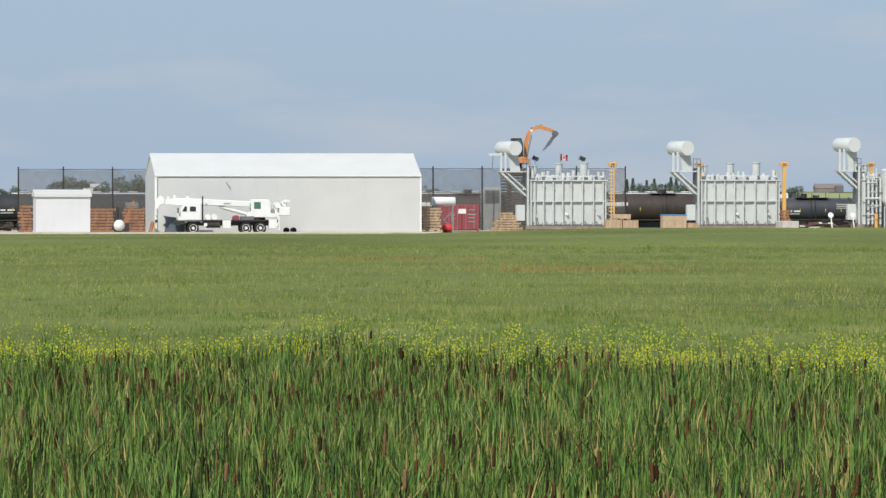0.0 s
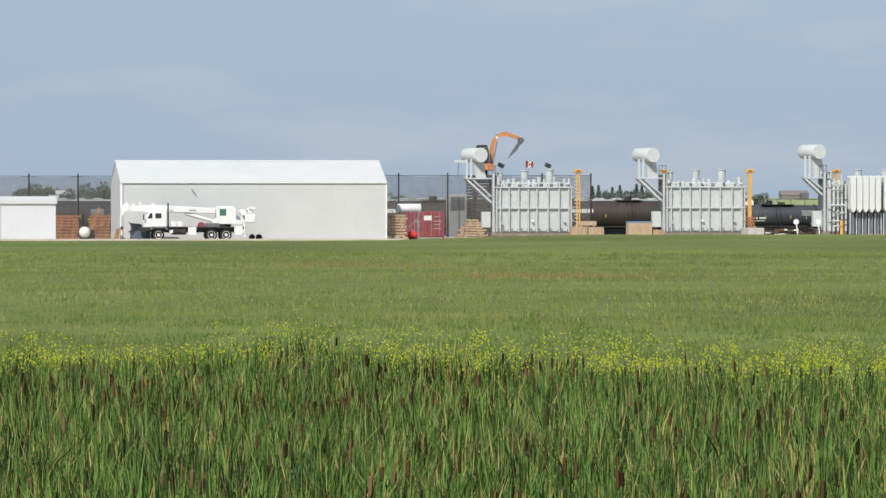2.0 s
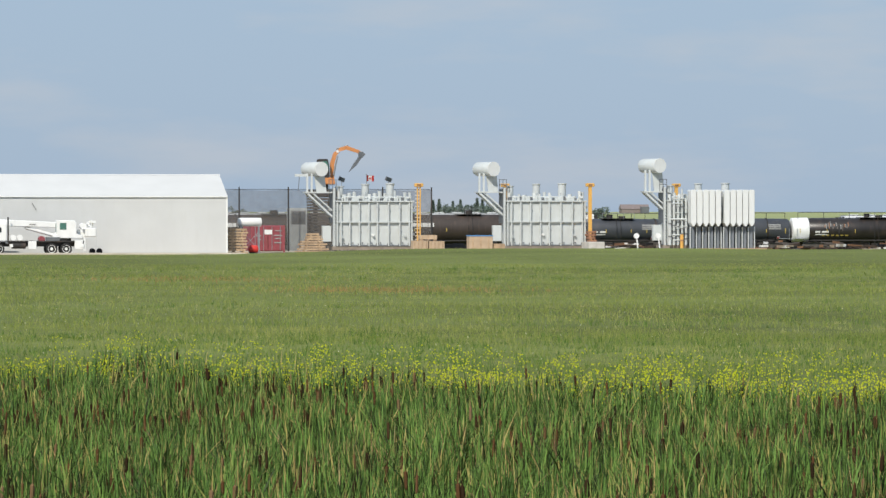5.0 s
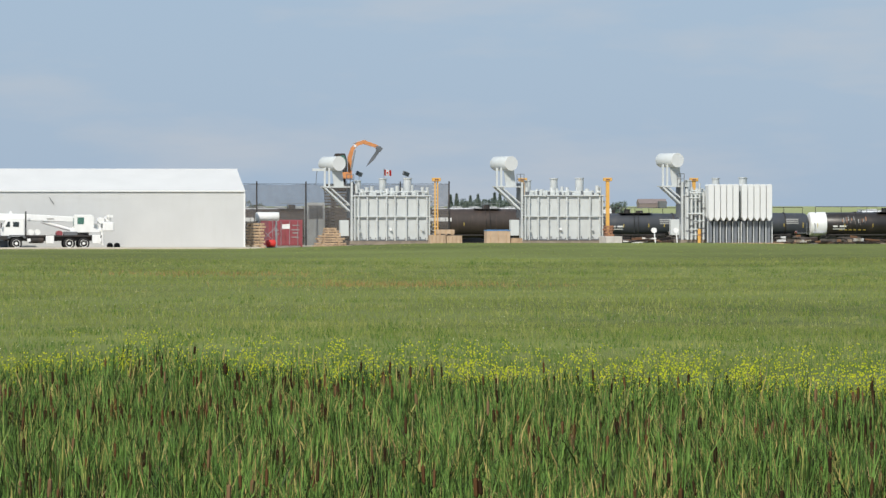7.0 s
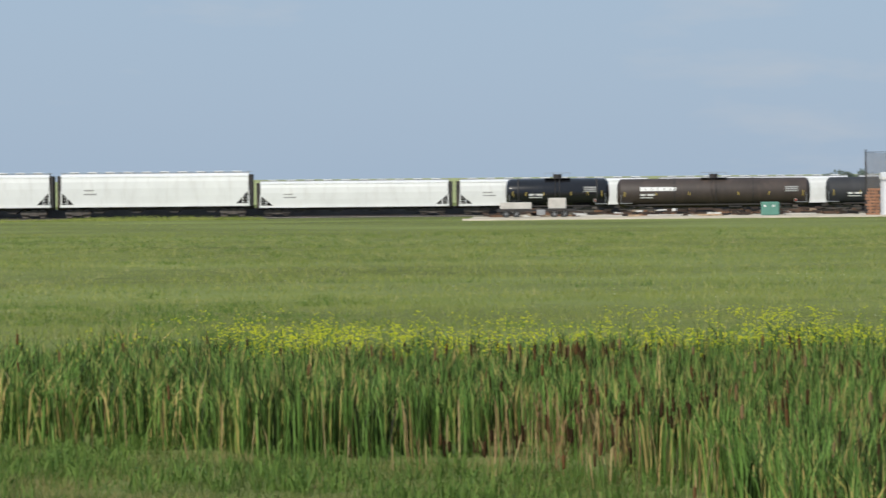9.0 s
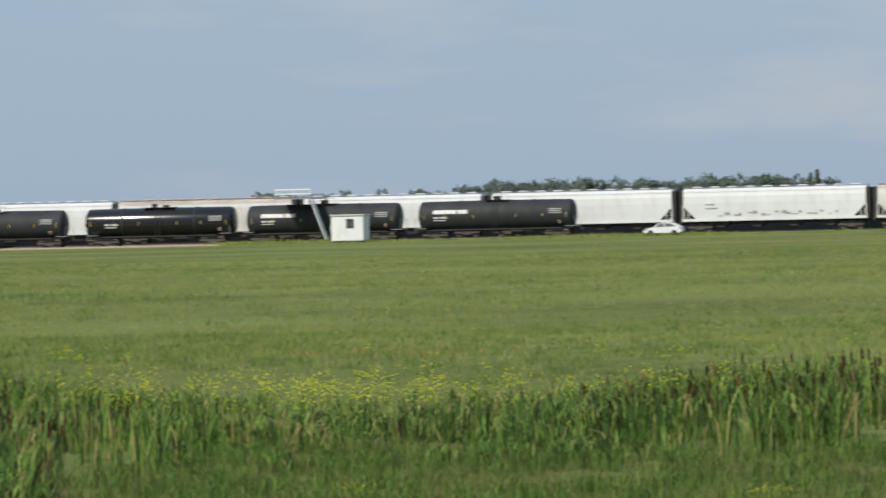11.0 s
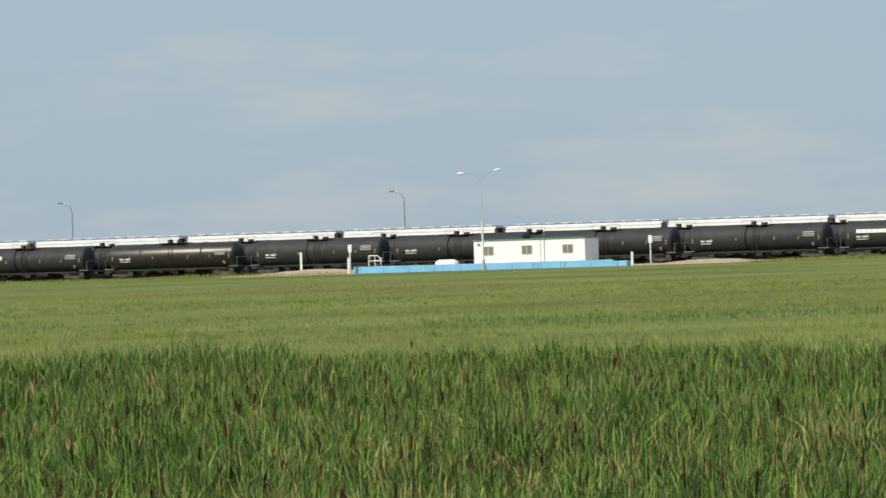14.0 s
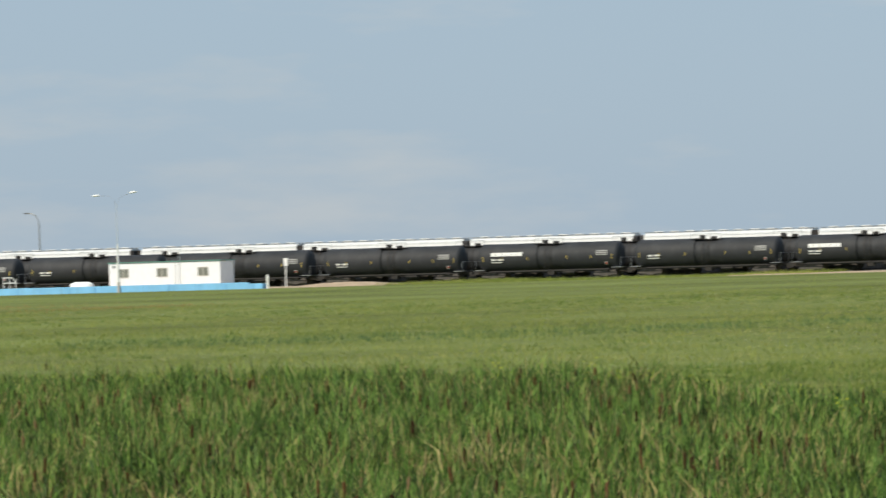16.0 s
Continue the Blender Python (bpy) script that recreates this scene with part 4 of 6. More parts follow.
def transformer(x, z, name_label, radiators=False, dx=0.0, dz=0.0, wide=0.0, jib=False):
    t = thing("power_transformer", name_label, "transformer", x, 545, z, group="stored power transformers")
    W, D, H = 7.7 + wide, 3.2, 4.3
    part("skid", box(bm_new(), -0.2, W + 0.3, -0.15, D + 0.15, -0.38, 0.0), BEARER, t, "weathered timber bearers")
    part("tank", rounded(box(bm_new(), 0.25, W, 0, D, 0, H), 0.04), TRAFO, t)
    xs = [f * W / 7.7 for f in (0.25, 0.62, 1.48, 2.42, 3.36, 4.2, 5.3, 6.4, 7.35, 7.6)]
    for k, xx in enumerate(xs):
        part("stiffener", rounded(box(bm_new(), xx - 0.07, xx + 0.07, -0.26, 0.01, 0.02, H - 0.05), 0.02), TRAFO, t)
        for zz in (1.5, 3.6):
            part("lug", box(bm_new(), xx - 0.1, xx + 0.1, -0.29, -0.02, zz + 0.1 * (k % 3), zz + 0.1 + 0.1 * (k % 3)), TRAFO, t)
        part("drain_valve", rod(bm_new(), (xx + 0.3, -0.2, 0.32), (xx + 0.3, 0.0, 0.32), 0.06, n=8), TRAFO_DARK, t)
    part("belt", box(bm_new(), 0.2, W, -0.29, 0.005, 2.3, 2.42), TRAFO, t)
    part("cover", rounded(box(bm_new(), 0.12, W + 0.12, -0.27, D + 0.15, H, H + 0.14), 0.03), TRAFO, t)
    part("base_flange", box(bm_new(), 0.1, W + 0.1, -0.2, D, -0.004, 0.12), TRAFO_DARK, t)
    for k in range(8):
        part("jacking_pad", box(bm_new(), xs[k + 1] - 0.12, xs[k + 1] + 0.12, -0.22, 0.0, 0.12, 0.28), TRAFO_DARK, t)
    for bx, hh, rr in ((0.75, 1.35, 0.3), (3.2 * W / 7.7, 1.55, 0.36), (5.65 * W / 7.7, 1.6, 0.4)):
        o = part("bushing_turret", rod(bm_new(), (bx, 1.2, H + 0.1), (bx, 1.2, H + 0.14 + hh), rr, n=18), TRAFO, t, smooth=True)
        part("flange", rod(bm_new(), (bx, 1.2, H + 0.14 + hh), (bx, 1.2, H + 0.24 + hh), rr + 0.07, n=18), TRAFO, o, smooth=True)
    q = random.Random(int(x))
    for k in range(26):
        bx = 0.5 + k * (W - 1.0) / 26 + q.uniform(-0.05, 0.05)
        hh = q.uniform(0.15, 0.5)
        part("cover_valve", rounded(box(bm_new(), bx - q.uniform(0.08, 0.2), bx + q.uniform(0.08, 0.2), -0.1, 0.25, H + 0.13, H + 0.14 + hh), 0.03), TRAFO_LIGHT if k % 4 else TRAFO_DARK, t)
    for k in range(15):
        bx = 0.5 + k * 0.5
        hh = q.uniform(0.35, 1.0)
        part("cover_fitting", rod(bm_new(), (bx, q.uniform(0.2, 0.5), H + 0.1), (bx, 0.35, H + 0.14 + hh), q.uniform(0.1, 0.25), n=8), TRAFO, t)
    b = bm_new()
    rod(b, (0.9, 0.25, H + 0.5), (7.0, 0.25, H + 0.45), 0.09)
    rod(b, (2.2, 0.25, H + 0.5), (2.2, 0.6, H + 0.1), 0.07)
    rod(b, (4.6, 0.25, H + 0.48), (4.6, 0.6, H + 0.1), 0.07)
    part("oil_pipe", b, TRAFO, t, smooth=True)
    part("arrester_post", rod(bm_new(), (W - 0.2, 0.6, H + 0.1), (W - 0.2, 0.6, H + 0.95), 0.13, n=10), TRAFO, t)
    # conservator on its bracket
    c = turned(bm_new(), [(0, 0.1), (0.02, 0.62), (0.06, 0.67), (0.1, 0.7), (3.0, 0.7), (3.08, 0.67), (3.1, 0.1)], 28, "Y")
    cons = part("conservator", c, TRAFO_LIGHT, t, "pale grey oil drum on brackets", True)
    cons.matrix_basis = Matrix.Translation((-1.37 + dx, 0, 7.52 + dz)) @ Matrix.Rotation(radians(20), 4, "Z")
    part("conservator_flange", turned(bm_new(), [(-0.02, 0.1), (-0.03, 0.71), (0.04, 0.72), (0.06, 0.1)], 28, "Y"), RADIATOR, cons, smooth=True)
    part("bracket_plate", slab(bm_new(), [(-1.95 + dx, 6.95 + dz), (-0.95 + dx, 6.95 + dz), (-0.75 + dx, 5.32), (-1.75 + dx, 5.32)], 0.95, 1.1), TRAFO, t)
    for lx in (-2.68 + dx, -2.25 + dx):
        part("bracket_leg", bar(bm_new(), (lx, 0.75, 5.3), (lx, 0.75, 7.1 + dz), 0.19, 0.19), TRAFO_LIGHT, t)
    part("bracket_shelf", box(bm_new(), -2.9 + dx, -0.2 + dx, 0.3, 2.4, 5.18, 5.32), TRAFO, t)
    for dy in (0.45, 1.9):
        part("strut", bar(bm_new(), (-2.75 + dx, dy, 5.2), (-0.1 + dx, dy, 2.75), 0.2, 0.16), TRAFO_LIGHT, t)
        part("strut", bar(bm_new(), (-2.2 + dx, dy, 5.2), (-0.05 + dx, dy, 3.3), 0.13, 0.12), TRAFO, t)
    # the dark grey carries the shade on the tank's left side
    part("side_frame", box(bm_new(), -0.15, 0.2, 0.2, 2.6, 2.2, 5.6), TRAFO_DARK, t, "steel side frame with shade put into its dark grey")
    part("side_column", box(bm_new(), -0.12, 0.08, 0.0, 0.2, 0.0, 5.7), TRAFO, t)
    for k in range(12):
        part("ladder_rung", rod(bm_new(), (-0.05, -0.08, 0.6 + k * 0.3), (0.28, -0.08, 0.6 + k * 0.3), 0.03, n=6), TRAFO, t)
    part("control_cabinet", rounded(box(bm_new(), -1.15, -0.3, 0.1, 0.9, 0.45, 2.0), 0.03), TRAFO_LIGHT, t)
    b = bm_new()
    for z0 in (5.95, 6.45):
        box(b, -0.5, 0.2, 0.2, 0.25, z0, z0 + 0.06)
    for xx in (-0.5, -0.15, 0.2):
        box(b, xx - 0.03, xx + 0.03, 0.2, 0.25, 5.32, 6.5)
    part("guard_rail", b, TRAFO_DARK, t)
    for k, (bx, bz) in enumerate(((0.7, 0.9), (3.75, 1.1), (6.9, 1.05))):
        part("valve", rod(bm_new(), (bx, -0.35, bz), (bx, 0.0, bz), 0.12, n=10), TRAFO if k != 1 else WHITE, t)
    if jib:
        part("jib_arm", box(bm_new(), -3.8, -2.6, 0.7, 0.85, 6.8, 7.05), TRAFO_LIGHT, t)
        part("hanging_strap", bar(bm_new(), (-3.35, 0.78, 6.8), (-3.45, 0.78, 5.4), 0.12, 0.05), TRAFO_DARK, t)
    if not radiators:
        for k in range(7):
            bx = 0.8 + k * (W - 1.4) / 6
            o = part("elbow_pipe", rod(bm_new(), (bx, 0.1, H + 0.12), (bx, 0.1, H + 0.42), 0.1, n=10), TRAFO, t, smooth=True)
            part("elbow_cap", rod(bm_new(), (bx - 0.05, 0.1, H + 0.42), (bx + 0.32, 0.1, H + 0.42), 0.13, n=10), TRAFO, o, smooth=True)
        for k in range(6):
            part("lug", box(bm_new(), W - 0.05, W + 0.22, 0.1, 0.3, 0.4 + k * 0.65, 0.62 + k * 0.65), TRAFO if k % 2 else TRAFO_DARK, t)
    if radiators:
        for rx in (2.15, 5.5):
            part("radiator_header", rod(bm_new(), (rx - 0.1, -0.9, 5.3), (rx + 3.2, -0.9, 5.3), 0.1), TRAFO_LIGHT, t)
            for k in range(5):
                b = bm_new()
                slab(b, [(0.04, 2.05), (0.24, 1.7), (0.38, 1.7), (0.59, 2.05), (0.6, 5.15), (0.5, 5.3), (0.14, 5.3), (0.04, 5.15)], -2.0, -0.3)
                o = part("radiator_panel", rounded(b, 0.03), RADIATOR, t)
                o.matrix_basis = Matrix.Translation((rx + k * 0.62, 0, 0.15))
                # added block: its grey puts shade under this fin
                part("lower_guard", rounded(box(bm_new(), rx + 0.16 + k * 0.62, rx + 0.6 + k * 0.62, -1.1, -0.35, -0.3, 1.95 + 0.06 * (k % 2)), 0.03), RADIATOR_SHADE, t, "slate grey block standing in for shade under a radiator")
            for k in range(6):
                part("radiator_leg", box(bm_new(), rx + 0.05 + k * 0.62, rx + 0.14 + k * 0.62, -1.4, -1.25, -0.35, 1.8), TRAFO, t)
        q = random.Random(8)
        for k in range(5):
            xx = 0.4 + k * 0.4
            o = part("riser_pipe", rod(bm_new(), (xx, -0.5, 0.0), (xx, -0.5, q.uniform(4.4, 5.6)), q.uniform(0.06, 0.14), n=10), TRAFO, t, smooth=True)
            for j in range(5):
                zz = q.uniform(0.3, 4.2)
                part("flange", rod(bm_new(), (xx, -0.5, zz), (xx, -0.5, zz + 0.12), q.uniform(0.16, 0.22), n=10), TRAFO if j % 2 else TRAFO_DARK, o)
        for k in range(7):
            zz = 0.5 + k * 0.7 + q.uniform(-0.2, 0.2)
            part("branch_pipe", rod(bm_new(), (q.uniform(0.3, 1.0), -0.62, zz), (q.uniform(1.4, 2.2), -0.62, zz), q.uniform(0.05, 0.1), n=8), TRAFO, t)
    return t


def yellow_post(x, z0, z1, label, y=544.3, ladder=False):
    t = thing("lifting_post", label, "post", x, y, 0.02, group="yellow lifting posts")
    if ladder:
        for xx in (-0.13, 0.13):
            part("rail", box(bm_new(), xx - 0.06, xx + 0.06, -0.06, 0.06, z0, z1 - 0.3), YELLOW, t)
        for k in range(16):
            part("rung", box(bm_new(), -0.36, 0.13, -0.05, 0.05, 0.5 + k * 0.36, 0.58 + k * 0.36), CONCRETE, t)
    else:
        part("column", box(bm_new(), -0.16, 0.16, -0.16, 0.16, z0, z1 - 0.3), YELLOW, t)
    part("cap", rounded(box(bm_new(), -0.42, 0.42, -0.25, 0.25, z1 - 0.34, z1), 0.04), YELLOW, t)
    part("cap_slot", box(bm_new(), -0.2, 0.2, -0.262, -0.252, z1 - 0.25, z1 - 0.1), WOOD_RED, t)
    part("foot", box(bm_new(), -0.4, 0.4, -0.4, 0.4, 0.0, 0.2), YELLOW, t)
    if z0 > 1:
        part("foot_column", box(bm_new(), -0.12, 0.12, -0.12, 0.12, 0.2, z0), STEEL_DARK, t)


def netting_fence(x0, x1, y, zt, posts, label):
    t = thing("netting_fence", label, "fence", x0, y, 0.0)
    for p in posts:
        part("post", rod(bm_new(), (p - x0, 0, -0.2), (p - x0, 0, zt + 0.25), 0.09, 0.07, 8), STEEL_DARK, t)
    for a, b2 in zip(posts, posts[1:]):
        n = 12
        b = bm_new()
        vs = []
        for k in range(n + 1):
            f = k / n
            sag = 0.1 * math.sin(math.pi * f)
            xx = a - x0 + (b2 - a) * f
            col = []
            for zz in (0.1, zt * 0.5, zt - sag):
                yy = 0.1 * math.sin(f * 7 + zz)
                col.append((b.verts.new((xx, yy, zz)), b.verts.new((xx, yy + 0.01, zz))))
            vs.append(col)
        for c0, c1 in zip(vs, vs[1:]):
            for k in range(2):
                b.faces.new((c0[k][0], c1[k][0], c1[k + 1][0], c0[k + 1][0]))
        part("net", b, NET, t, "see-through dark netting")
        part("top_cable", rod(bm_new(), (a - x0, 0, zt), (b2 - x0, 0, zt), 0.025, n=5), STEEL_DARK, t)


def plank_stack(name, label, x, y, z, w, d, layers, th, material, cat="timber", jitter=0.12, taper=0.0, seed=1, rows=3):
    t = thing(name, label, cat, x, y, z)
    q = random.Random(seed)
    zz = 0.0
    for k in range(layers):
        a0 = q.uniform(-jitter, jitter) + taper * k
        a1 = w + q.uniform(-jitter, jitter) - taper * k
        for j in range(rows):
            part("plank", rounded(box(bm_new(), a0, a1, d * j / rows, d * (j + 0.9) / rows, zz, zz + th * 0.72), 0.01), material, t)
        if k < layers - 1:
            for xx in (a0 + 0.25 * (a1 - a0), a0 + 0.75 * (a1 - a0)):
                part("spacer", box(bm_new(), xx - 0.06, xx + 0.06, 0, d, zz + th * 0.72, zz + th), material, t)
        zz += th
    return t


def crate(name, label, x, y, z, w, d, h, material=CARTON, slats=4):
    t = thing(name, label, "crate", x, y, z, group="crates in the yard")
    part("box", rounded(box(bm_new(), 0, w, 0, d, 0.1, h), 0.015), material, t)
    for k in range(slats):
        xx = w * (k + 0.5) / slats
        part("slat", box(bm_new(), xx - 0.06, xx + 0.06, -0.03, -0.001, 0.0, h), WOOD, t)
    for k in (0.05, w - 0.25):
        part("runner", box(bm_new(), k, k + 0.2, 0.02, d, 0, 0.1), WOOD, t)
    return t


def excavator():
    t = thing("excavator", "orange excavator with raised boom behind the transformer", "excavator", 79.8, 565, 5.45)
    part("track", rounded(box(bm_new(), -0.9, 2.2, -1.2, -0.7, 0, 0.75), 0.15), STEEL_DARK, t)
    part("track", rounded(box(bm_new(), -0.9, 2.2, 0.7, 1.2, 0, 0.75), 0.15), STEEL_DARK, t)
    part("house", rounded(slab(bm_new(), [(0.1, 1.3), (0.1, 1.9), (1.3, 2.0), (1.75, 1.7), (1.75, 1.3)], -1.15, 1.15), 0.06), ORANGE, t)
    part("slew_ring", rod(bm_new(), (0.6, 0, 0.7), (0.6, 0, 1.31), 0.6, n=18), STEEL_DARK, t)
    cab = part("cab", rounded(slab(bm_new(), [(0.0, 1.9), (0.0, 3.75), (0.1, 3.86), (0.98, 3.86), (1.15, 3.3), (1.2, 1.9)], -1.1, -0.1), 0.05), STEEL_DARK, t, "dark cab with green-tinted glass")
    part("window", slab(bm_new(), [(0.5, 2.75), (0.5, 3.65), (0.9, 3.65), (1.04, 3.25), (1.07, 2.75)], -1.13, -1.105), CAB_GLASS, cab)
    part("boom", slab(bm_new(), [(1.42, 1.7), (1.4, 3.5), (1.75, 4.5), (2.45, 5.05), (2.95, 5.1), (2.95, 4.8), (2.4, 4.65), (2.0, 4.2), (1.78, 3.3), (1.8, 1.7)], -0.2, 0.25), ORANGE, t)
    part("arm", slab(bm_new(), [(2.75, 5.15), (3.1, 5.2), (4.35, 4.75), (4.7, 4.5), (4.55, 4.36), (4.1, 4.5), (2.85, 4.88)], -0.15, 0.2), ORANGE, t)
    part("boom_cylinder", rod(bm_new(), (1.7, -0.3, 2.2), (2.1, -0.3, 4.2), 0.09), STEEL_GREY, t)
    part("arm_cylinder", rod(bm_new(), (2.0, 0, 4.9), (3.2, 0, 5.25), 0.08), STEEL_GREY, t)
    part("plate_mark", box(bm_new(), 2.0, 2.25, -0.23, -0.205, 4.5, 4.75), MARK, t)
    part("grapple_joint", slab(bm_new(), [(4.25, 4.62), (4.7, 4.6), (4.95, 4.35), (4.7, 4.0), (4.35, 4.05)], -0.25, 0.3), TRAFO_DARK, t)
    part("grapple", slab(bm_new(), [(4.4, 4.25), (4.7, 4.15), (4.05, 3.2), (3.3, 2.55), (3.8, 3.4)], -0.2, 0.25), TRAFO_DARK, t, "dark pointed grapple")


storage_building()
small_shed()
crane_truck()
plow_blade()
transformer(78.75, 0.62, "light grey power transformer with a drum on brackets, on bearers", dx=0.1, jib=True)
transformer(95.6, 0.65, "light grey power transformer with a drum on brackets, on bearers", dx=0.27, wide=0.35)
transformer(111.6, 0.7, "pale grey transformer with two banks of white radiators", True, 0.85, 0.3, 0.9)
yellow_post(86.95, 0.0, 6.74, "tall yellow ladder-framed lifting post beside the transformer", ladder=True)
yellow_post(103.95, 0.0, 6.76, "tall yellow lifting post beside the transformer")
yellow_post(96.5, 0.0, 6.75, "yellow lifting post partly behind the transformer", 550)
yellow_post(113.75, 0.0, 6.77, "yellow lifting post behind the radiators", 550)
netting_fence(29.5, 42.3, 552, 6.1, [29.5, 33.9, 38.7, 43.2], "tall dark netting fence on steel posts")
netting_fence(66.5, 90.75, 560, 6.22, [66.5, 71.3, 76.25, 81.0, 85.8, 90.75], "tall dark netting fence on steel posts")
plank_stack("tie_stack", "tall stack of dark railway ties behind the transformer", 79.0, 563.6, 0.06, 2.9, 2.8, 18, 0.3, TIES, jitter=0.05, seed=9)
excavator()

# flag and floodlights
t = thing("flag", "red and white flag on a thin pole", "flag", 85.05, 566, 0.06)
part("pole", rod(bm_new(), (0, 0, 0), (0, 0, 7.75), 0.035, n=8), POLE_GREY, t)
for k, (x0, x1, m_) in enumerate(((0.03, 0.2, RED_BRIGHT), (0.2, 0.55, WHITE), (0.55, 0.75, RED_BRIGHT))):
    b = bm_new()
    vs = [[b.verts.new((x0 + (x1 - x0) * f, 0.08 * math.sin(6 * (x0 + (x1 - x0) * f)), zz - 0.1 * (x0 + (x1 - x0) * f))) for zz in (7.05, 7.65)] for f in (0, 0.33, 0.66, 1)]
    for p, q_ in zip(vs, vs[1:]):
        b.faces.new((p[0], q_[0], q_[1], p[1]))
    bmesh.ops.solidify(b, geom=b.faces[:], thickness=0.01)
    part("cloth", b, m_, t)
part("emblem", rod(bm_new(), (0.38, 0.0, 7.31), (0.38, -0.05, 7.31), 0.1, n=6), RED_BRIGHT, t)
for x in (82.5, 87.3):
    t = thing("floodlight", "dark floodlight panel on a slim pole", "floodlight", x, 566, 0.06, group="yard floodlights")
    part("pole", rod(bm_new(), (0, 0, 0), (0, 0, 7.1), 0.03, n=8), POLE_GREY, t)
    b = box(bm_new(), -0.33, 0.33, -0.2, 0.15, 7.0, 7.42, Matrix.Translation((0, 0, 7.2)) @ Matrix.Rotation(0.4, 4, "Y") @ Matrix.Translation((0, 0, -7.2)))
    part("lamp_head", rounded(b, 0.04), TRAFO_DARK, t)
    part("lens", box(bm_new(), -0.24, 0.24, -0.225, -0.205, 7.06, 7.36, Matrix.Translation((0, 0, 7.2)) @ Matrix.Rotation(0.4, 4, "Y") @ Matrix.Translation((0, 0, -7.2))), GLASS, t)

# things between the building and the first transformer
plank_stack("lumber_stack", "loose stack of pale sawn lumber behind the building corner", 65.4, 521.6, 0.06, 1.75, 1.2, 9, 0.27, WOOD, seed=2)
t = thing("fuel_tank", "white cylindrical fuel tank on a steel stand", "tank", 67.4, 530, 0.06)
part("drum", turned(bm_new(), [(0, 0.1), (0.05, 0.38), (0.1, 0.41), (2.2, 0.41), (2.25, 0.38), (2.3, 0.1)], 22, "X", (0, 0.5, 2.95)), WHITE, t, smooth=True)
for x in (0.3, 2.0):
    for y in (0.1, 0.9):
        part("leg", bar(bm_new(), (x, y, 0), (x, 0.5 + (y - 0.5) * 0.7, 2.65), 0.1, 0.1), STEEL_GREY, t)
part("brace", bar(bm_new(), (0.3, 0.08, 0.3), (2.0, 0.08, 2.1), 0.08, 0.05), STEEL_GREY, t)
part("brace", bar(bm_new(), (2.0, 0.1, 0.3), (0.3, 0.1, 2.1), 0.08, 0.05), STEEL_GREY, t)
t = thing("gas_cylinder", "bright red tank lying on the ground", "cylinder", 68.2, 529, 0.06)
part("bottle", turned(bm_new(), [(0, 0.05), (0.08, 0.3), (0.2, 0.36), (0.8, 0.36), (0.92, 0.3), (1.0, 0.05)], 18, "X", (0, 0, 0.42)), RED_BRIGHT, t, smooth=True)
part("cradle", box(bm_new(), 0.15, 0.85, -0.3, 0.3, 0, 0.1), STEEL_DARK, t)
t = thing("shipping_container", "dark red shipping container with a white panel on its doors", "container", 69.9, 540, 0.06)
part("body", rounded(box(bm_new(), 0, 3.3, 0, 6.0, 0.12, 2.6), 0.03), RED, t)
for x in (0.05, 1.68):
    d = part("door", rounded(box(bm_new(), x, x + 1.56, -0.06, -0.004, 0.2, 2.52), 0.02), RED, t)
    for k in (0.35, 1.15):
        part("lock_rod", rod(bm_new(), (x + k, -0.09, 0.22), (x + k, -0.09, 2.5), 0.03, n=6), STEEL_GREY, d)
for k in range(11):
    part("corrugation", box(bm_new(), 0.24 + k * 0.275, 0.3 + k * 0.275, -0.085, -0.061, 0.3, 2.45), RED, t)
for x, z, w in ((0.5, 1.55, 0.5), (2.2, 1.6, 0.8), (2.3, 1.3, 0.6), (0.6, 1.2, 0.4), (2.25, 0.9, 0.7)):
    part("marking_bar", box(bm_new(), x, x + w, -0.12, -0.07, z, z + 0.1), MARK_GREY, t)
part("white_panel", box(bm_new(), 1.3, 2.05, -0.12, -0.07, 1.75, 2.2), MARK, t, "plain white panel")
part("marking_bar", box(bm_new(), 2.3, 3.0, -0.12, -0.07, 2.05, 2.13), MARK_GREY, t)
for x in (0.02, 3.12):
    part("corner_post", box(bm_new(), x, x + 0.16, -0.1, 0.1, 0.0, 2.62), RED, t)
t = thing("office_booth", "pale grey booth panel with a dark window behind the netting", "booth", 76.75, 562.5, 0.06)
part("body", box(bm_new(), 0, 1.75, 0, 2.2, 0, 4.3), TRAFO, t)
part("window", box(bm_new(), 0.2, 1.5, -0.03, -0.004, 2.7, 3.95), TRAFO_DARK, t)
part("window_frame", box(bm_new(), 0.1, 1.6, -0.02, -0.002, 2.62, 4.05), STEEL_GREY, t)
plank_stack("pallet_pile", "sloping pile of pale wooden pallets beside the transformer", 73.9, 536, 0.06, 3.1, 1.4, 8, 0.24, WOOD, taper=0.13, jitter=0.2, seed=3)
crate("crate", "slatted wooden crate on the ground by the transformer", 85.2, 537, 0.06, 1.5, 1.2, 1.15)
crate("crate", "slatted wooden crate on the ground by the transformer", 86.8, 537, 0.06, 1.5, 1.2, 1.1)
crate("crate", "flat tan crate resting on two others", 85.9, 537.2, 1.22, 1.7, 1.0, 0.52, CARTON, 3)
t = crate("crate", "large tan crate covered by a blue tarpaulin", 90.7, 537, 0.06, 2.3, 1.5, 1.55, CARTON, 3)
part("tarpaulin", rounded(box(bm_new(), -0.04, 2.34, -0.04, 1.54, 1.551, 1.66), 0.02), TARP, t, "blue sheet over the top")
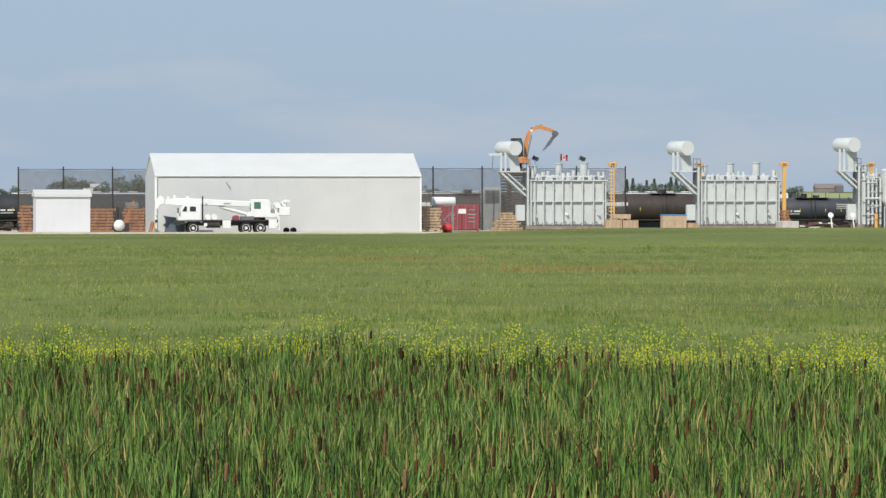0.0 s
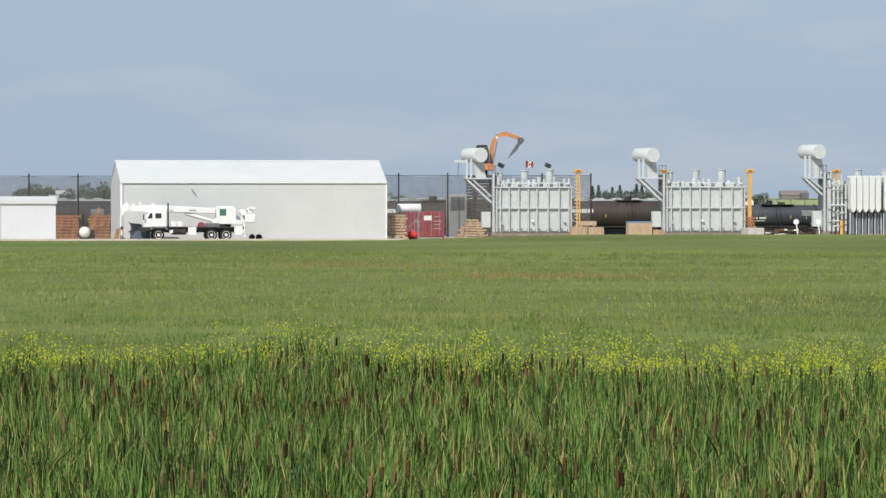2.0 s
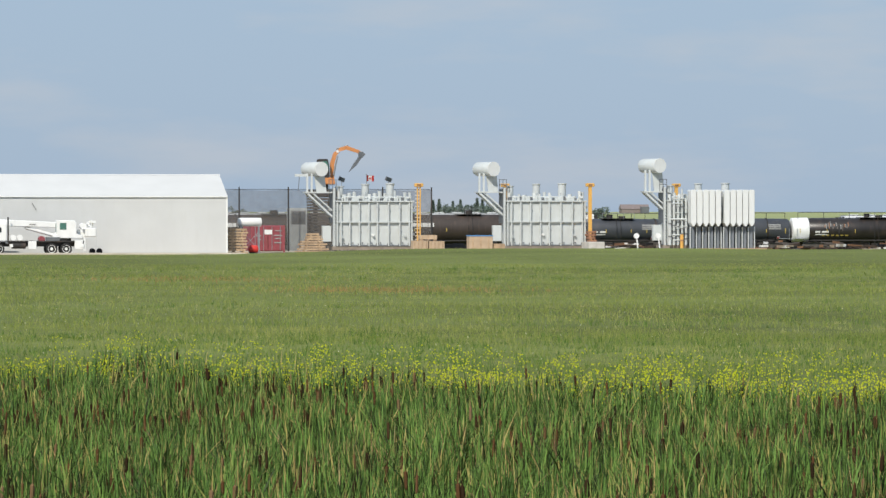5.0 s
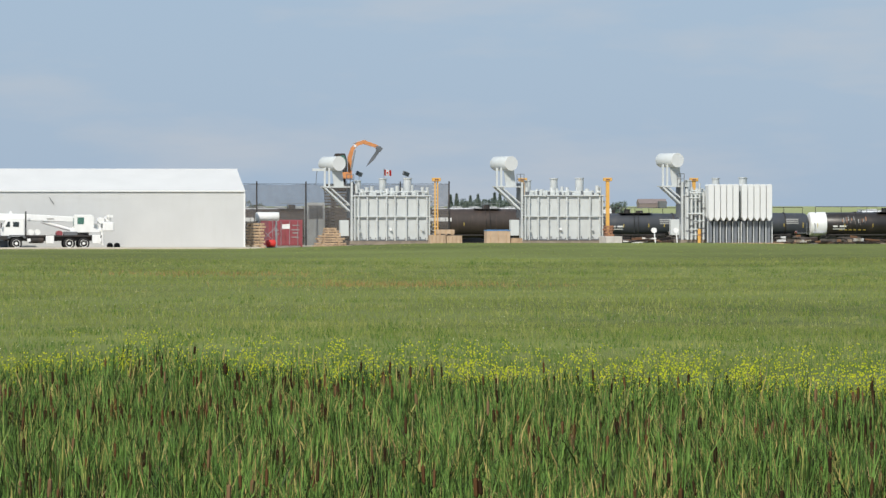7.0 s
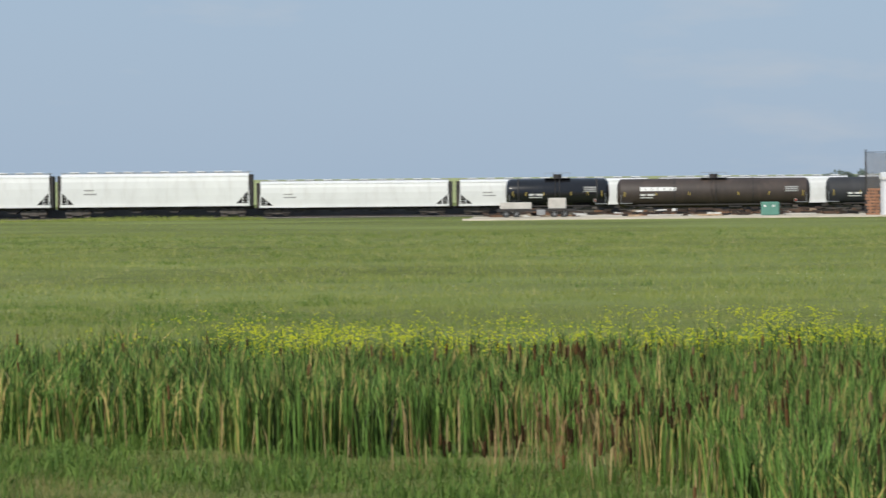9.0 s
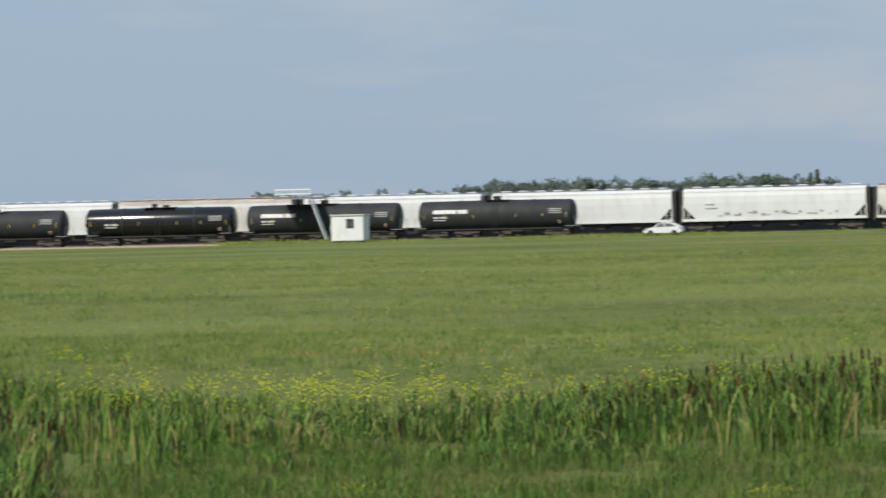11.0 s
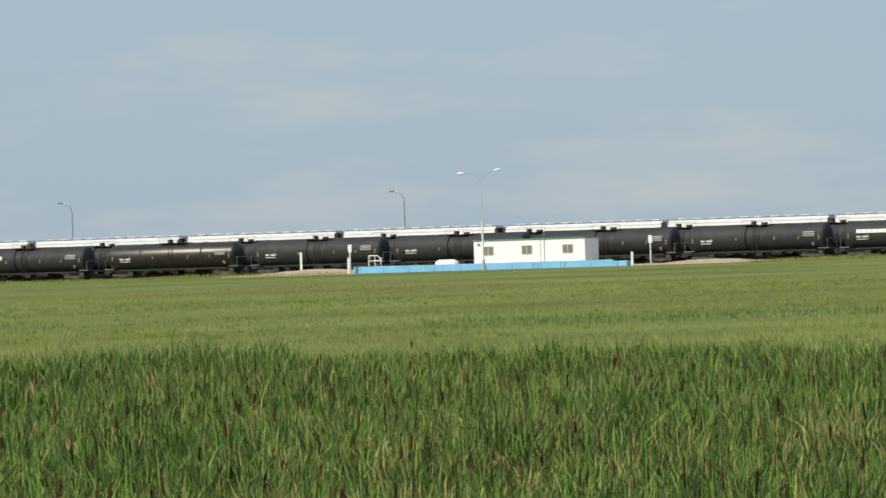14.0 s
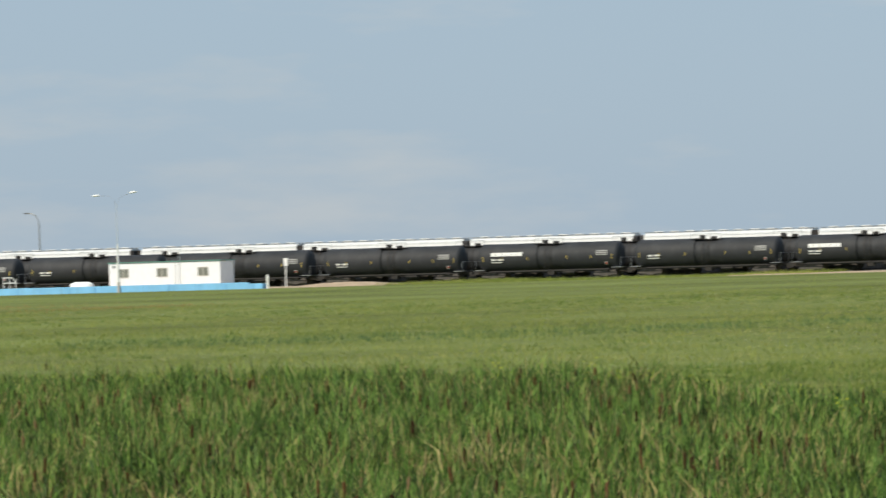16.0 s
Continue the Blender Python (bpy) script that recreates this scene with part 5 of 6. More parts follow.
crate("crate", "low pale wooden crate by the transformer", 93.1, 537, 0.06, 1.1, 1.2, 0.85, WOOD, 4)
plank_stack("pallet_pile", "small stack of wooden pallets beside a yellow post", 103.1, 541, 1.06, 0.8, 0.9, 4, 0.28, WOOD_RED, seed=6)
t = single("concrete_block", rounded(box(bm_new(), 0, 1.6, 0, 3.6, 0, 1.0), 0.05), CONCRETE, "pale concrete block on the gravel", "block", 102.7, 538.5, 0.06)
plank_stack("lumber_row", "low row of sawn boards along the ground", 96.5, 537, 0.06, 5.5, 0.8, 2, 0.2, WOOD, seed=7)
plank_stack("lumber_row", "low row of sawn boards along the ground", 113.5, 537, 0.06, 6.5, 0.8, 2, 0.22, WOOD, seed=8)
for x in (106.8, 108.95):
    t = thing("bollard_marker", "white marker post with a round head", "post", x, 535, -0.02, group="white marker posts")
    part("shaft", bar(bm_new(), (0.12, 0, 0), (-0.05, 0, 1.6), 0.12, 0.1), WHITE, t)
    part("head", rod(bm_new(), (-0.07, -0.12, 1.68), (-0.07, 0.12, 1.68), 0.26, n=16), WHITE, t, smooth=True)
t = thing("bollard", "short yellow steel bollard with a band", "bollard", 112.25, 543 - 3, 0.02)
part("shaft", rod(bm_new(), (0, 0, 0), (0, 0, 1.75), 0.17, n=14), YELLOW, t, smooth=True)
part("band", rod(bm_new(), (0, 0, 1.1), (0, 0, 1.25), 0.18, n=14), WOOD_RED, t)

# west end of the yard
for x, y, w, n, sd in ((28.7, 535, 1.2, 9, 11), (35.7, 540, 2.2, 8, 12), (38.9, 540, 2.1, 8, 13)):
    plank_stack("pallet_stack", "tall stack of red-brown wooden pallets on the gravel", x, y, 0.06, w, 1.4, n, 0.29, WOOD_RED, seed=sd, jitter=0.14)
t = thing("ball_tank", "white spherical tank on a small stand", "tank", 37.2, 522, 0.06)
b = bm_new()
bmesh.ops.create_uvsphere(b, u_segments=24, v_segments=14, radius=0.52, matrix=Matrix.Translation((0, 0, 0.74)))
part("sphere", b, WHITE, t, smooth=True)
part("stand", rod(bm_new(), (0, 0, 0), (0, 0, 0.3), 0.22, 0.16, 12), STEEL_DARK, t)
t = thing("auger_frame", "rusty leaning steel boom beside the pallets", "machine", 38.0, 530, 0.06)
part("boom", bar(bm_new(), (0, 0, 0.3), (1.15, 0, 3.0), 0.22, 0.18), WOOD_RED, t)
part("base", rounded(box(bm_new(), -0.7, 0.7, -0.4, 0.5, 0, 0.9), 0.05), STEEL_DARK, t)
part("mast", rod(bm_new(), (-0.4, 0, 0.9), (-0.4, 0, 2.4), 0.12, n=10), STEEL_DARK, t)
t = thing("leaning_boards", "brown boards leaning on the building corner", "boards", 39.75, 518.8, 0.06)
part("board", bar(bm_new(), (0.0, 0, 0), (0.35, 0.5, 1.1), 0.3, 0.05), WOOD_RED, t)
part("board", bar(bm_new(), (0.3, 0, 0), (0.5, 0.5, 0.95), 0.25, 0.05), WOOD, t)
# added dark discs in place of the crane tail's shadow at the wall base
for x in (52.4, 53.05):
    t = thing("spare_tyre", "dark disc standing in for crane shadow near the building", "tyre", x, 518.6, 0.06, group="spare tyres")
    part("tread", turned(bm_new(), [(-0.12, 0.15), (-0.14, 0.24), (-0.08, 0.29), (0.08, 0.29), (0.14, 0.24), (0.12, 0.15)], 18, "Y", (0, 0, 0.28)), TYRE, t, smooth=True)
    part("wheel_disc", rod(bm_new(), (0, -0.06, 0.28), (0, 0.06, 0.28), 0.16, n=14), BLADE, t)
t = thing("utility_cabinet", "green electrical cabinet on a concrete pad", "cabinet", 19.05, 545, -0.05)
part("pad", box(bm_new(), -0.1, 1.85, -0.1, 1.3, 0, 0.12), CONCRETE, t)
part("body", rounded(box(bm_new(), 0, 1.75, 0, 1.2, 0.12, 1.42), 0.05), GREEN_BOX, t)
for k, x in enumerate((0.08, 0.9)):
    d = part("door", box(bm_new(), x, x + 0.77, -0.04, -0.004, 0.18, 1.3), GREEN_BOX, t)
    part("sticker", box(bm_new(), x + 0.15, x + 0.4, -0.05, -0.041, 0.95, 1.12), MARK, d)
t = thing("flat_trailer", "low trailer loaded with a long beige box", "trailer", -6.5, 550, 0.0)
part("bed", box(bm_new(), 0, 7.8, 0, 2.2, 0.62, 0.85), STEEL_DARK, t)
part("load", rounded(box(bm_new(), 0.3, 3.4, 0.2, 1.9, 0.86, 1.52), 0.04), CONCRETE, t, "long beige box")
part("load", rounded(box(bm_new(), 5.0, 6.75, 0.2, 1.7, 0.86, 1.92), 0.05), CONCRETE, t, "upright beige box")
for x in (0.9, 1.9, 5.6, 6.6):
    wheel_part(t, x, 0.1, 0.4, 0.4, 0.25, hub=STEEL_GREY)
part("side_box", box(bm_new(), 3.9, 4.7, -0.05, 0.5, 0.3, 0.8), STEEL_GREY, t)
for k, (x, w) in enumerate(((1.5, 4.0), (6.2, 1.1), (8.2, 3.2), (12.8, 2.6), (21.3, 3.0))):
    o = plank_stack("lumber_row", "pale boards lying beside the track", x, 545 + k * 0.3, -0.02, w, 0.6, 2, 0.16, WOOD if k % 2 else CONCRETE, seed=20 + k)


def scrap(x0, x1, y0, y1, n, top, seed):
    """Uneven low scrap along the track: bars, plates and blocks."""
    q = random.Random(seed)
    b = bm_new()
    for k in range(n):
        w, d_, h = q.uniform(0.2, 1.6), q.uniform(0.15, 0.6), q.uniform(0.08, 0.3)
        m = Matrix.Translation((q.uniform(x0, x1), q.uniform(y0, y1), q.uniform(-0.05, top) * q.random())) @ Matrix.Rotation(q.uniform(-0.4, 0.4), 4, "Z") @ Matrix.Rotation(q.uniform(-0.12, 0.12), 4, "Y")
        box(b, -w / 2, w / 2, -d_ / 2, d_ / 2, 0, h, m)
    single("scrap_heap", b, SCRAP, "low heaps of dark scrap, beams and boards by the track", "scrap", kind="stuff")


scrap(100, 176, 563, 570, 420, 0.9, 3)
scrap(-8, 29, 552, 570, 260, 0.7, 4)

# ---- beside the western tracks ----
t = thing("car", "small white hatchback parked beside the track", "car", -114.05, 563, 0.08)
b = slab(bm_new(), [(0.05, 0.35), (0.0, 0.62), (0.25, 0.78), (1.0, 0.9), (1.7, 1.36), (2.2, 1.45), (3.1, 1.42), (3.85, 1.0), (4.12, 0.92), (4.18, 0.4), (3.9, 0.25), (0.3, 0.25)], 0, 1.7)
part("body", rounded(b, 0.08), WHITE, t)
part("window", slab(bm_new(), [(1.25, 0.95), (1.8, 1.32), (2.3, 1.36), (2.3, 0.95)], -0.01, 0.02), CAR_GLASS, t)
part("window", slab(bm_new(), [(2.4, 0.95), (2.4, 1.36), (3.05, 1.33), (3.5, 1.0)], -0.01, 0.02), CAR_GLASS, t)
for x in (0.8, 3.35):
    for y in (0.08, 1.62):
        wheel_part(t, x, y, 0.31, 0.31, 0.2, hub=STEEL_GREY)
t.scale = (0.96, 1, 0.88)
part("headlight", box(bm_new(), 0.08, 0.4, -0.012, 0.1, 0.6, 0.74), GLASS, t)
part("tail_light", box(bm_new(), 3.98, 4.15, -0.012, 0.1, 0.72, 0.9), RED_BRIGHT, t)

t = thing("site_hut", "small white hut with one dark window", "hut", -146.5, 562, 0.08)
part("body", rounded(box(bm_new(), 0, 3.4, 0, 2.6, 0.1, 2.7), 0.03), WHITE, t)
part("roof", box(bm_new(), -0.12, 3.52, -0.12, 2.72, 2.7, 2.82), SHED_ROOF, t)
part("window", box(bm_new(), 1.6, 2.4, -0.03, -0.004, 1.4, 2.35), GLASS, t)
part("window_bar", box(bm_new(), 2.05, 2.1, -0.05, -0.031, 1.4, 2.35), STEEL_GREY, t)
part("door", box(bm_new(), 0.3, 1.15, -0.025, -0.003, 0.12, 2.15), WHITE, t)
part("side_unit", rounded(box(bm_new(), -0.25, 0.0, 0.4, 1.0, 1.1, 1.7), 0.03), STEEL_GREY, t)
for x in (0.2, 2.9):
    part("skid", box(bm_new(), x, x + 0.3, 0.05, 2.55, 0, 0.1), STEEL_DARK, t)

t = thing("loading_rack", "steel loading stair with a white platform over the tank car", "loading rack", -152.2, 572.6, 0.0)
for y in (0.0, 0.9):
    part("stringer", bar(bm_new(), (2.4, y, 0.2), (0.75, y, 4.6), 0.3, 0.09), WHITE, t)
for k in range(14):
    f = (k + 0.5) / 14
    part("tread", box(bm_new(), 2.4 - 1.65 * f - 0.12, 2.4 - 1.65 * f + 0.12, 0.0, 0.9, 0.2 + 4.4 * f, 0.24 + 4.4 * f), WHITE, t)
part("platform", box(bm_new(), -3.2, 0.9, -0.1, 6.7, 4.6, 4.72), STEEL_GREY, t)
for x in (-3.0, -1.1, 0.7):
    part("post", rod(bm_new(), (x, 6.6, 0), (x, 6.6, 4.6), 0.08, n=8), STEEL_GREY, t)
    part("rail_post", rod(bm_new(), (x, 0, 4.72), (x, 0, 5.65), 0.04, n=6), WHITE, t)
for z in (5.15, 5.6):
    part("handrail", bar(bm_new(), (-3.1, 0, z), (0.8, 0, z), 0.06, 0.12), WHITE, t)

t = thing("modular_office", "long white modular office with three sliding windows", "office", -271.1, 562, 0.15)
W_ = 13.5
part("body", rounded(box(bm_new(), 0, W_, 0, 3.6, 0.25, 3.0), 0.03), OFFICE_WHITE, t)
part("roof", box(bm_new(), -0.1, W_ + 0.1, -0.1, 3.7, 3.0, 3.1), GREEN_BOX, t, "thin green-grey roof edge")
part("skirt", box(bm_new(), 0.05, W_ - 0.05, 0.05, 3.5, -0.05, 0.25), STEEL_DARK, t)
for x in (1.2, 5.9, 10.85):
    w = part("window", box(bm_new(), x, x + 1.15, -0.02, -0.003, 1.45, 2.3), PANE, t)
    b = bm_new()
    for x0, x1, z0, z1 in ((x - 0.06, x + 1.21, 2.3, 2.37), (x - 0.06, x + 1.21, 1.38, 1.45), (x - 0.06, x, 1.45, 2.3), (x + 1.15, x + 1.21, 1.45, 2.3), (x + 0.53, x + 0.62, 1.45, 2.3)):
        box(b, x0, x1, -0.05, -0.021, z0, z1)
    part("window_frame", b, CONCRETE, w)
part("seam", box(bm_new(), 8.1, 8.16, -0.02, -0.003, 0.3, 2.98), STEEL_GREY, t)
part("conduit", rod(bm_new(), (8.6, -0.04, 0.4), (8.6, -0.04, 3.7), 0.03, n=6), STEEL_GREY, t)
part("wall_lamp", box(bm_new(), 0.5, 0.75, -0.12, 0.0, 2.5, 2.7), TRAFO_DARK, t)

t = thing("containment_wall", "low sky-blue steel containment wall on the ground", "wall", -282.7, 555.5, -0.12)
for k in range(11):
    part("panel", rounded(box(bm_new(), k * 3.14, k * 3.14 + (3.12 if k < 10 else 1.6), 0, 0.12, 0.0, 0.85 if k < 10 else 0.7), 0.02), BLUE, t)
    part("rib", box(bm_new(), k * 3.14 + 0.4, k * 3.14 + 0.46, -0.08, -0.001, 0.0, 0.7), BLUE, t)
part("side_panel", box(bm_new(), 32.86, 32.98, 0.12, 1.2, 0, 0.7), BLUE, t)
part("side_panel", box(bm_new(), -0.12, 0.0, 0.12, 10, 0, 0.85), BLUE, t)
t = thing("liquid_tank", "low rounded white tank behind the blue wall", "tank", -274.2, 558.5, -0.3)
part("shell", turned(bm_new(), [(0, 0.1), (0.2, 0.45), (0.6, 0.6), (2.3, 0.6), (2.7, 0.45), (2.9, 0.1)], 20, "X", (0, 0, 0.95)), WHITE, t, smooth=True)
part("cradle", box(bm_new(), 0.5, 2.7, -0.4, 0.4, 0, 0.4), STEEL_DARK, t)
for x, y, z0, z1, sign in ((-282.9, 554.6, -0.1, 1.8, False), (-248.85, 555, 0.0, 1.5, False), (-288.5, 566, 0.08, 3.2, True), (-251.55, 566, 0.08, 3.2, True), (-294.7, 566, 0.08, 2.5, False)):
    t = thing("marker_post", "white marker post beside the track" if not sign else "white marker post with a small white sign plate", "post", x, y, 0, group="track marker posts")
    part("shaft", box(bm_new(), -0.12 if not sign else -0.05, 0.12 if not sign else 0.05, -0.06, 0.06, z0, z1 - (0.7 if sign else 0)), WHITE, t)
    if sign:
        part("sign_plate", box(bm_new(), -0.22, 0.22, -0.03, 0.03, z1 - 0.85, z1), WHITE, t)
t = thing("step_rail", "white tubular handrail at the blue wall", "handrail", -281.6, 557, -0.2)
b = bm_new()
for x in (0.0, 0.75, 1.5):
    rod(b, (x, 0, 0), (x, 0, 2.15 - 0.2 * (x > 1)), 0.05, n=6)
part("uprights", b, WHITE, t)
b = bm_new()
rod(b, (0, 0, 2.12), (1.1, 0, 2.12), 0.05, n=6)
rod(b, (1.1, 0, 2.12), (1.6, 0, 1.5), 0.05, n=6)
rod(b, (0, 0, 1.55), (1.5, 0, 1.55), 0.05, n=6)
part("rails", b, WHITE, t)

t = thing("street_lamp", "tall grey pole with two pale lamp heads", "street lamp", -264.2, 550, -0.05)
part("pole", rod(bm_new(), (0, 0, 5.2), (0, 0, 9.6), 0.04, 0.028, 10), TRAFO_LIGHT, t, smooth=True)
part("lower_pole", rod(bm_new(), (0, 0, 0), (0, 0, 5.25), 0.12, 0.1, 12), WHITE, t, smooth=True)
part("base", rod(bm_new(), (0, 0, 0), (0, 0, 1.2), 0.18, 0.16, 12), CONCRETE, t)
for s, x, z in ((-1, -2.4, 10.6), (1, 2.0, 10.85)):
    b = bm_new()
    pts = [Vector((0, 0, 9.4)), Vector((s * 0.25, 0, 10.1)), Vector((s * 0.8, 0, 10.5)), Vector((x, 0, z))]
    for p, q_ in zip(pts, pts[1:]):
        rod(b, p, q_, 0.013, n=6)
    part("arm", b, POLE_GREY, t)
    o = part("lamp_head", turned(bm_new(), [(-0.45, 0.02), (-0.35, 0.09), (0, 0.13), (0.35, 0.09), (0.45, 0.02)], 12, "X"), WHITE, t, smooth=True)
    o.matrix_basis = Matrix.Translation((x, 0, z)) @ Matrix.Rotation(radians(-8 * (s > 0)), 4, "Y")
for x in (-298.4, -343.7):
    t = thing("curved_street_lamp", "dark curved-arm street lamp behind the trains", "street lamp", x, 600, -0.05, group="curved street lamps")
    part("pole", rod(bm_new(), (0, 0, 0), (0, 0, 8.1), 0.1, 0.07, 10), POLE_GREY, t, smooth=True)
    b = bm_new()
    pts = [(0, 8.05), (-0.12, 8.6), (-0.4, 9.05), (-0.85, 9.3), (-1.4, 9.38)]
    for p, q_ in zip(pts, pts[1:]):
        rod(b, (p[0], 0, p[1]), (q_[0], 0, q_[1]), 0.06, n=8)
    part("arm", b, POLE_GREY, t)
    part("lamp_head", rounded(box(bm_new(), -1.9, -1.25, -0.15, 0.15, 9.3, 9.46), 0.04), TRAFO_DARK, t)
q = random.Random(5)
for x0, x1, y, hh in ((-299.0, -283.6, 563.5, 0.6), (-249.5, -236.5, 563.5, 0.45)):
    b = bm_new()
    n, mm = 26, 9
    g = [[b.verts.new((x0 + (x1 - x0) * i / n, y - 3 + 6 * j / mm, -0.02 + hh * max(0.0, math.sin(math.pi * i / n)) ** 0.7 * math.sin(math.pi * j / mm) + q.uniform(-0.04, 0.04) * (0 < i < n))) for j in range(mm + 1)] for i in range(n + 1)]
    for i in range(n):
        for j in range(mm):
            b.faces.new((g[i][j], g[i + 1][j], g[i + 1][j + 1], g[i][j + 1]))
    single("sand_mound", b, SAND, "low mound of pale sand beside the track", "mound", kind="structure", smooth=True)

# ---- far buildings ----
t = thing("barn", "brown-roofed barn on the far fields", "barn", 590.5, 3000, 2.9)
part("wall", box(bm_new(), 0, 15.0, 0, 8, -0.5, 2.6), ROOF_BROWN, t)
part("roof", beam(bm_new(), [(-0.3, 2.5), (4, 5.0), (8.3, 2.5)], -0.3, 15.3), ROOF_BROWN, t)
part("annex", box(bm_new(), 10.0, 14.0, -5, -0.01, -0.5, 3.8), TRAFO_DARK, t)
t = thing("farmhouse", "pale farmhouse among far trees", "house", 98.2, 1480, 0)
part("wall", box(bm_new(), 0, 3.4, 0, 4, 0, 5.0), WHITE, t)
part("roof", beam(bm_new(), [(-0.2, 4.9), (2, 5.9), (4.2, 4.9)], -0.2, 3.6), SHED_ROOF, t)
part("wing", box(bm_new(), -2.0, -0.01, 0.5, 3.5, 0, 4.7), WHITE, t)

# ---- plants ----
rng = np.random.default_rng(7)


def blades(name, base, height, width, lean, material, label, category, droop=0.0):
    """Many single leaves in one mesh: with droop each is a strip that arches over, without it a plain pointed leaf."""
    n = len(base)
    yaw, tilt_dir = rng.uniform(0, 2 * np.pi, n), rng.uniform(0, 2 * np.pi, n)
    side = np.stack([np.cos(yaw), np.sin(yaw), np.zeros(n)], 1) * (width / 2)[:, None]
    out = np.stack([np.cos(tilt_dir), np.sin(tilt_dir), np.zeros(n)], 1) * (lean * height)[:, None]
    up = np.zeros((n, 3))
    up[:, 2] = height
    if droop:
        d = (droop * rng.uniform(0, 1, n) ** 1.6)[:, None]
        high = base + out * 0.5 + up * (0.74 - 0.06 * d)
        tip = base + out * (1 + 1.2 * d) + up * (1 - 0.42 * d)
        v = np.stack([base - side * 0.8, base + side * 0.8, high - side, high + side, tip], 1)
        rows, cuts = [0, 1, 3, 2, 2, 3, 4], [0, 4]
    else:
        v = np.stack([base - side, base + side, base + out + up], 1)
        rows, cuts = [0, 1, 2], [0]
    m, q = v.shape[1], len(rows)
    me = bpy.data.meshes.new(name)
    me.vertices.add(n * m)
    me.vertices.foreach_set("co", v.astype(np.float32).ravel())
    me.loops.add(n * q)
    me.loops.foreach_set("vertex_index", (np.arange(n)[:, None] * m + np.array(rows)).astype(np.int32).ravel())
    me.polygons.add(n * len(cuts))
    me.polygons.foreach_set("loop_start", (np.arange(n)[:, None] * q + np.array(cuts)).astype(np.int32).ravel())
    me.update(calc_edges=True)
    me.materials.append(material)
    return tagged(new(name, me), label, category, kind="stuff")


def wave(x, y, s, seed):
    """Smooth patchiness between about 0 and 1."""
    p = np.random.default_rng(seed).uniform(0, 6.28, 6)
    q = np.sin(x / s + p[0]) * np.sin(y / s * 1.3 + p[1]) + 0.6 * np.sin(x / s * 2.3 + p[2] + y / s) * np.sin(y / s * 1.9 + p[3]) + 0.4 * np.sin(x / s * 4.7 + p[4]) * np.sin(y / s * 5.1 + p[5] + x / s)
    return np.clip(0.5 + 0.4 * q, 0, 1)


def lumps(x, y, s, seed):
    """Irregular patchiness between 0 and 1: smooth noise on a lattice of s metres and a half and a quarter of it."""
    tot = np.zeros(len(x))
    for k, w in ((1, 0.5), (2, 0.3), (4, 0.2)):
        g = np.random.default_rng(seed + k).uniform(0, 1, (256, 256))
        u, v = x * k / s + 1000, y * k / s + 1000
        i, j = np.floor(u).astype(int), np.floor(v).astype(int)
        f, h = u - i, v - j
        f, h = f * f * (3 - 2 * f), h * h * (3 - 2 * h)
        a, b, c, d = g[i % 256, j % 256], g[(i + 1) % 256, j % 256], g[i % 256, (j + 1) % 256], g[(i + 1) % 256, (j + 1) % 256]
        tot += w * ((a * (1 - f) + b * f) * (1 - h) + (c * (1 - f) + d * f) * h)
    return np.clip((tot - 0.5) * 1.8 + 0.5, 0, 1)


def scatter(n, r0, r1, a0=-0.585, a1=0.275):
    """Even random places in a fan of the plain."""
    a = rng.uniform(a0, a1, n)
    r = np.sqrt(rng.uniform(r0 ** 2, r1 ** 2, n))
    return r * np.sin(a), r * np.cos(a), r, a


def on_ground(x, y):
    return np.stack([x, y, ground_height(x, y) - 0.03], 1)


def edge(a, table):
    return np.interp(a, [p[0] for p in table], [p[1] for p in table])


# cattail stand in the slough
def canopy(x, y, a):
    """Height of the stand's top over its ground."""
    front = np.clip((np.hypot(x, y) - edge(a, SLOUGH_NEAR)) / 9, 0.5, 1)
    return np.where((a > -0.31) & (a < 0.03), front, 1.0) * (1.3 + 0.36 * lumps(x, y, 5.0, 4)) * (0.74 + 0.42 * lumps(x, y, 0.8, 41)) * np.interp(a, (-0.35, -0.3, -0.26, -0.22, -0.17), (1.0, 0.78, 0.5, 0.62, 1.0))


x, y, r, a = scatter(164000, 53, 176)
inside = (r > edge(a, SLOUGH_NEAR) + np.where(a > -0.31, 24, 9) * lumps(x, y, 9, 1) - 7) & (r < edge(a, SLOUGH_FAR) + np.where(a < -0.33, 12.0, 6.0) * (lumps(x, y, 12, 2) + 0.5 * rng.uniform(0, 1, len(x)) - 0.5))
inside &= rng.uniform(0, 1, len(x)) < np.where(r > 120, 0.65, 1.0)
inside &= (rng.uniform(0, 1, len(x)) < np.where((a > -0.31) & (a < -0.13), np.interp(a, (-0.25, -0.225), (0.05, 0.15)) + 1.1 * lumps(x, y, 3.5, 33) ** 2, 1.0))
inside &= (lumps(x, y, 3.0, 3) > 0.22) | (rng.uniform(0, 1, len(x)) < 0.3)
inside &= (lumps(x, y, 2.4, 77) > 0.4) | (a < -0.28) | (a > -0.08)
x, y, r, a = x[inside], y[inside], r[inside], a[inside]
tall = canopy(x, y, a) * rng.uniform(0.92, 1.05, len(x))
leaves = 8
x, y, h = np.repeat(x, leaves) + rng.normal(0, 0.05, len(x) * leaves), np.repeat(y, leaves) + rng.normal(0, 0.04, len(x) * leaves), np.repeat(tall, leaves)
h = h * rng.uniform(0.8, 1.05, len(x))
west = np.arctan2(x, y) < -0.12 + 0.05 * (wave(x, y, 9, 5) - 0.5)
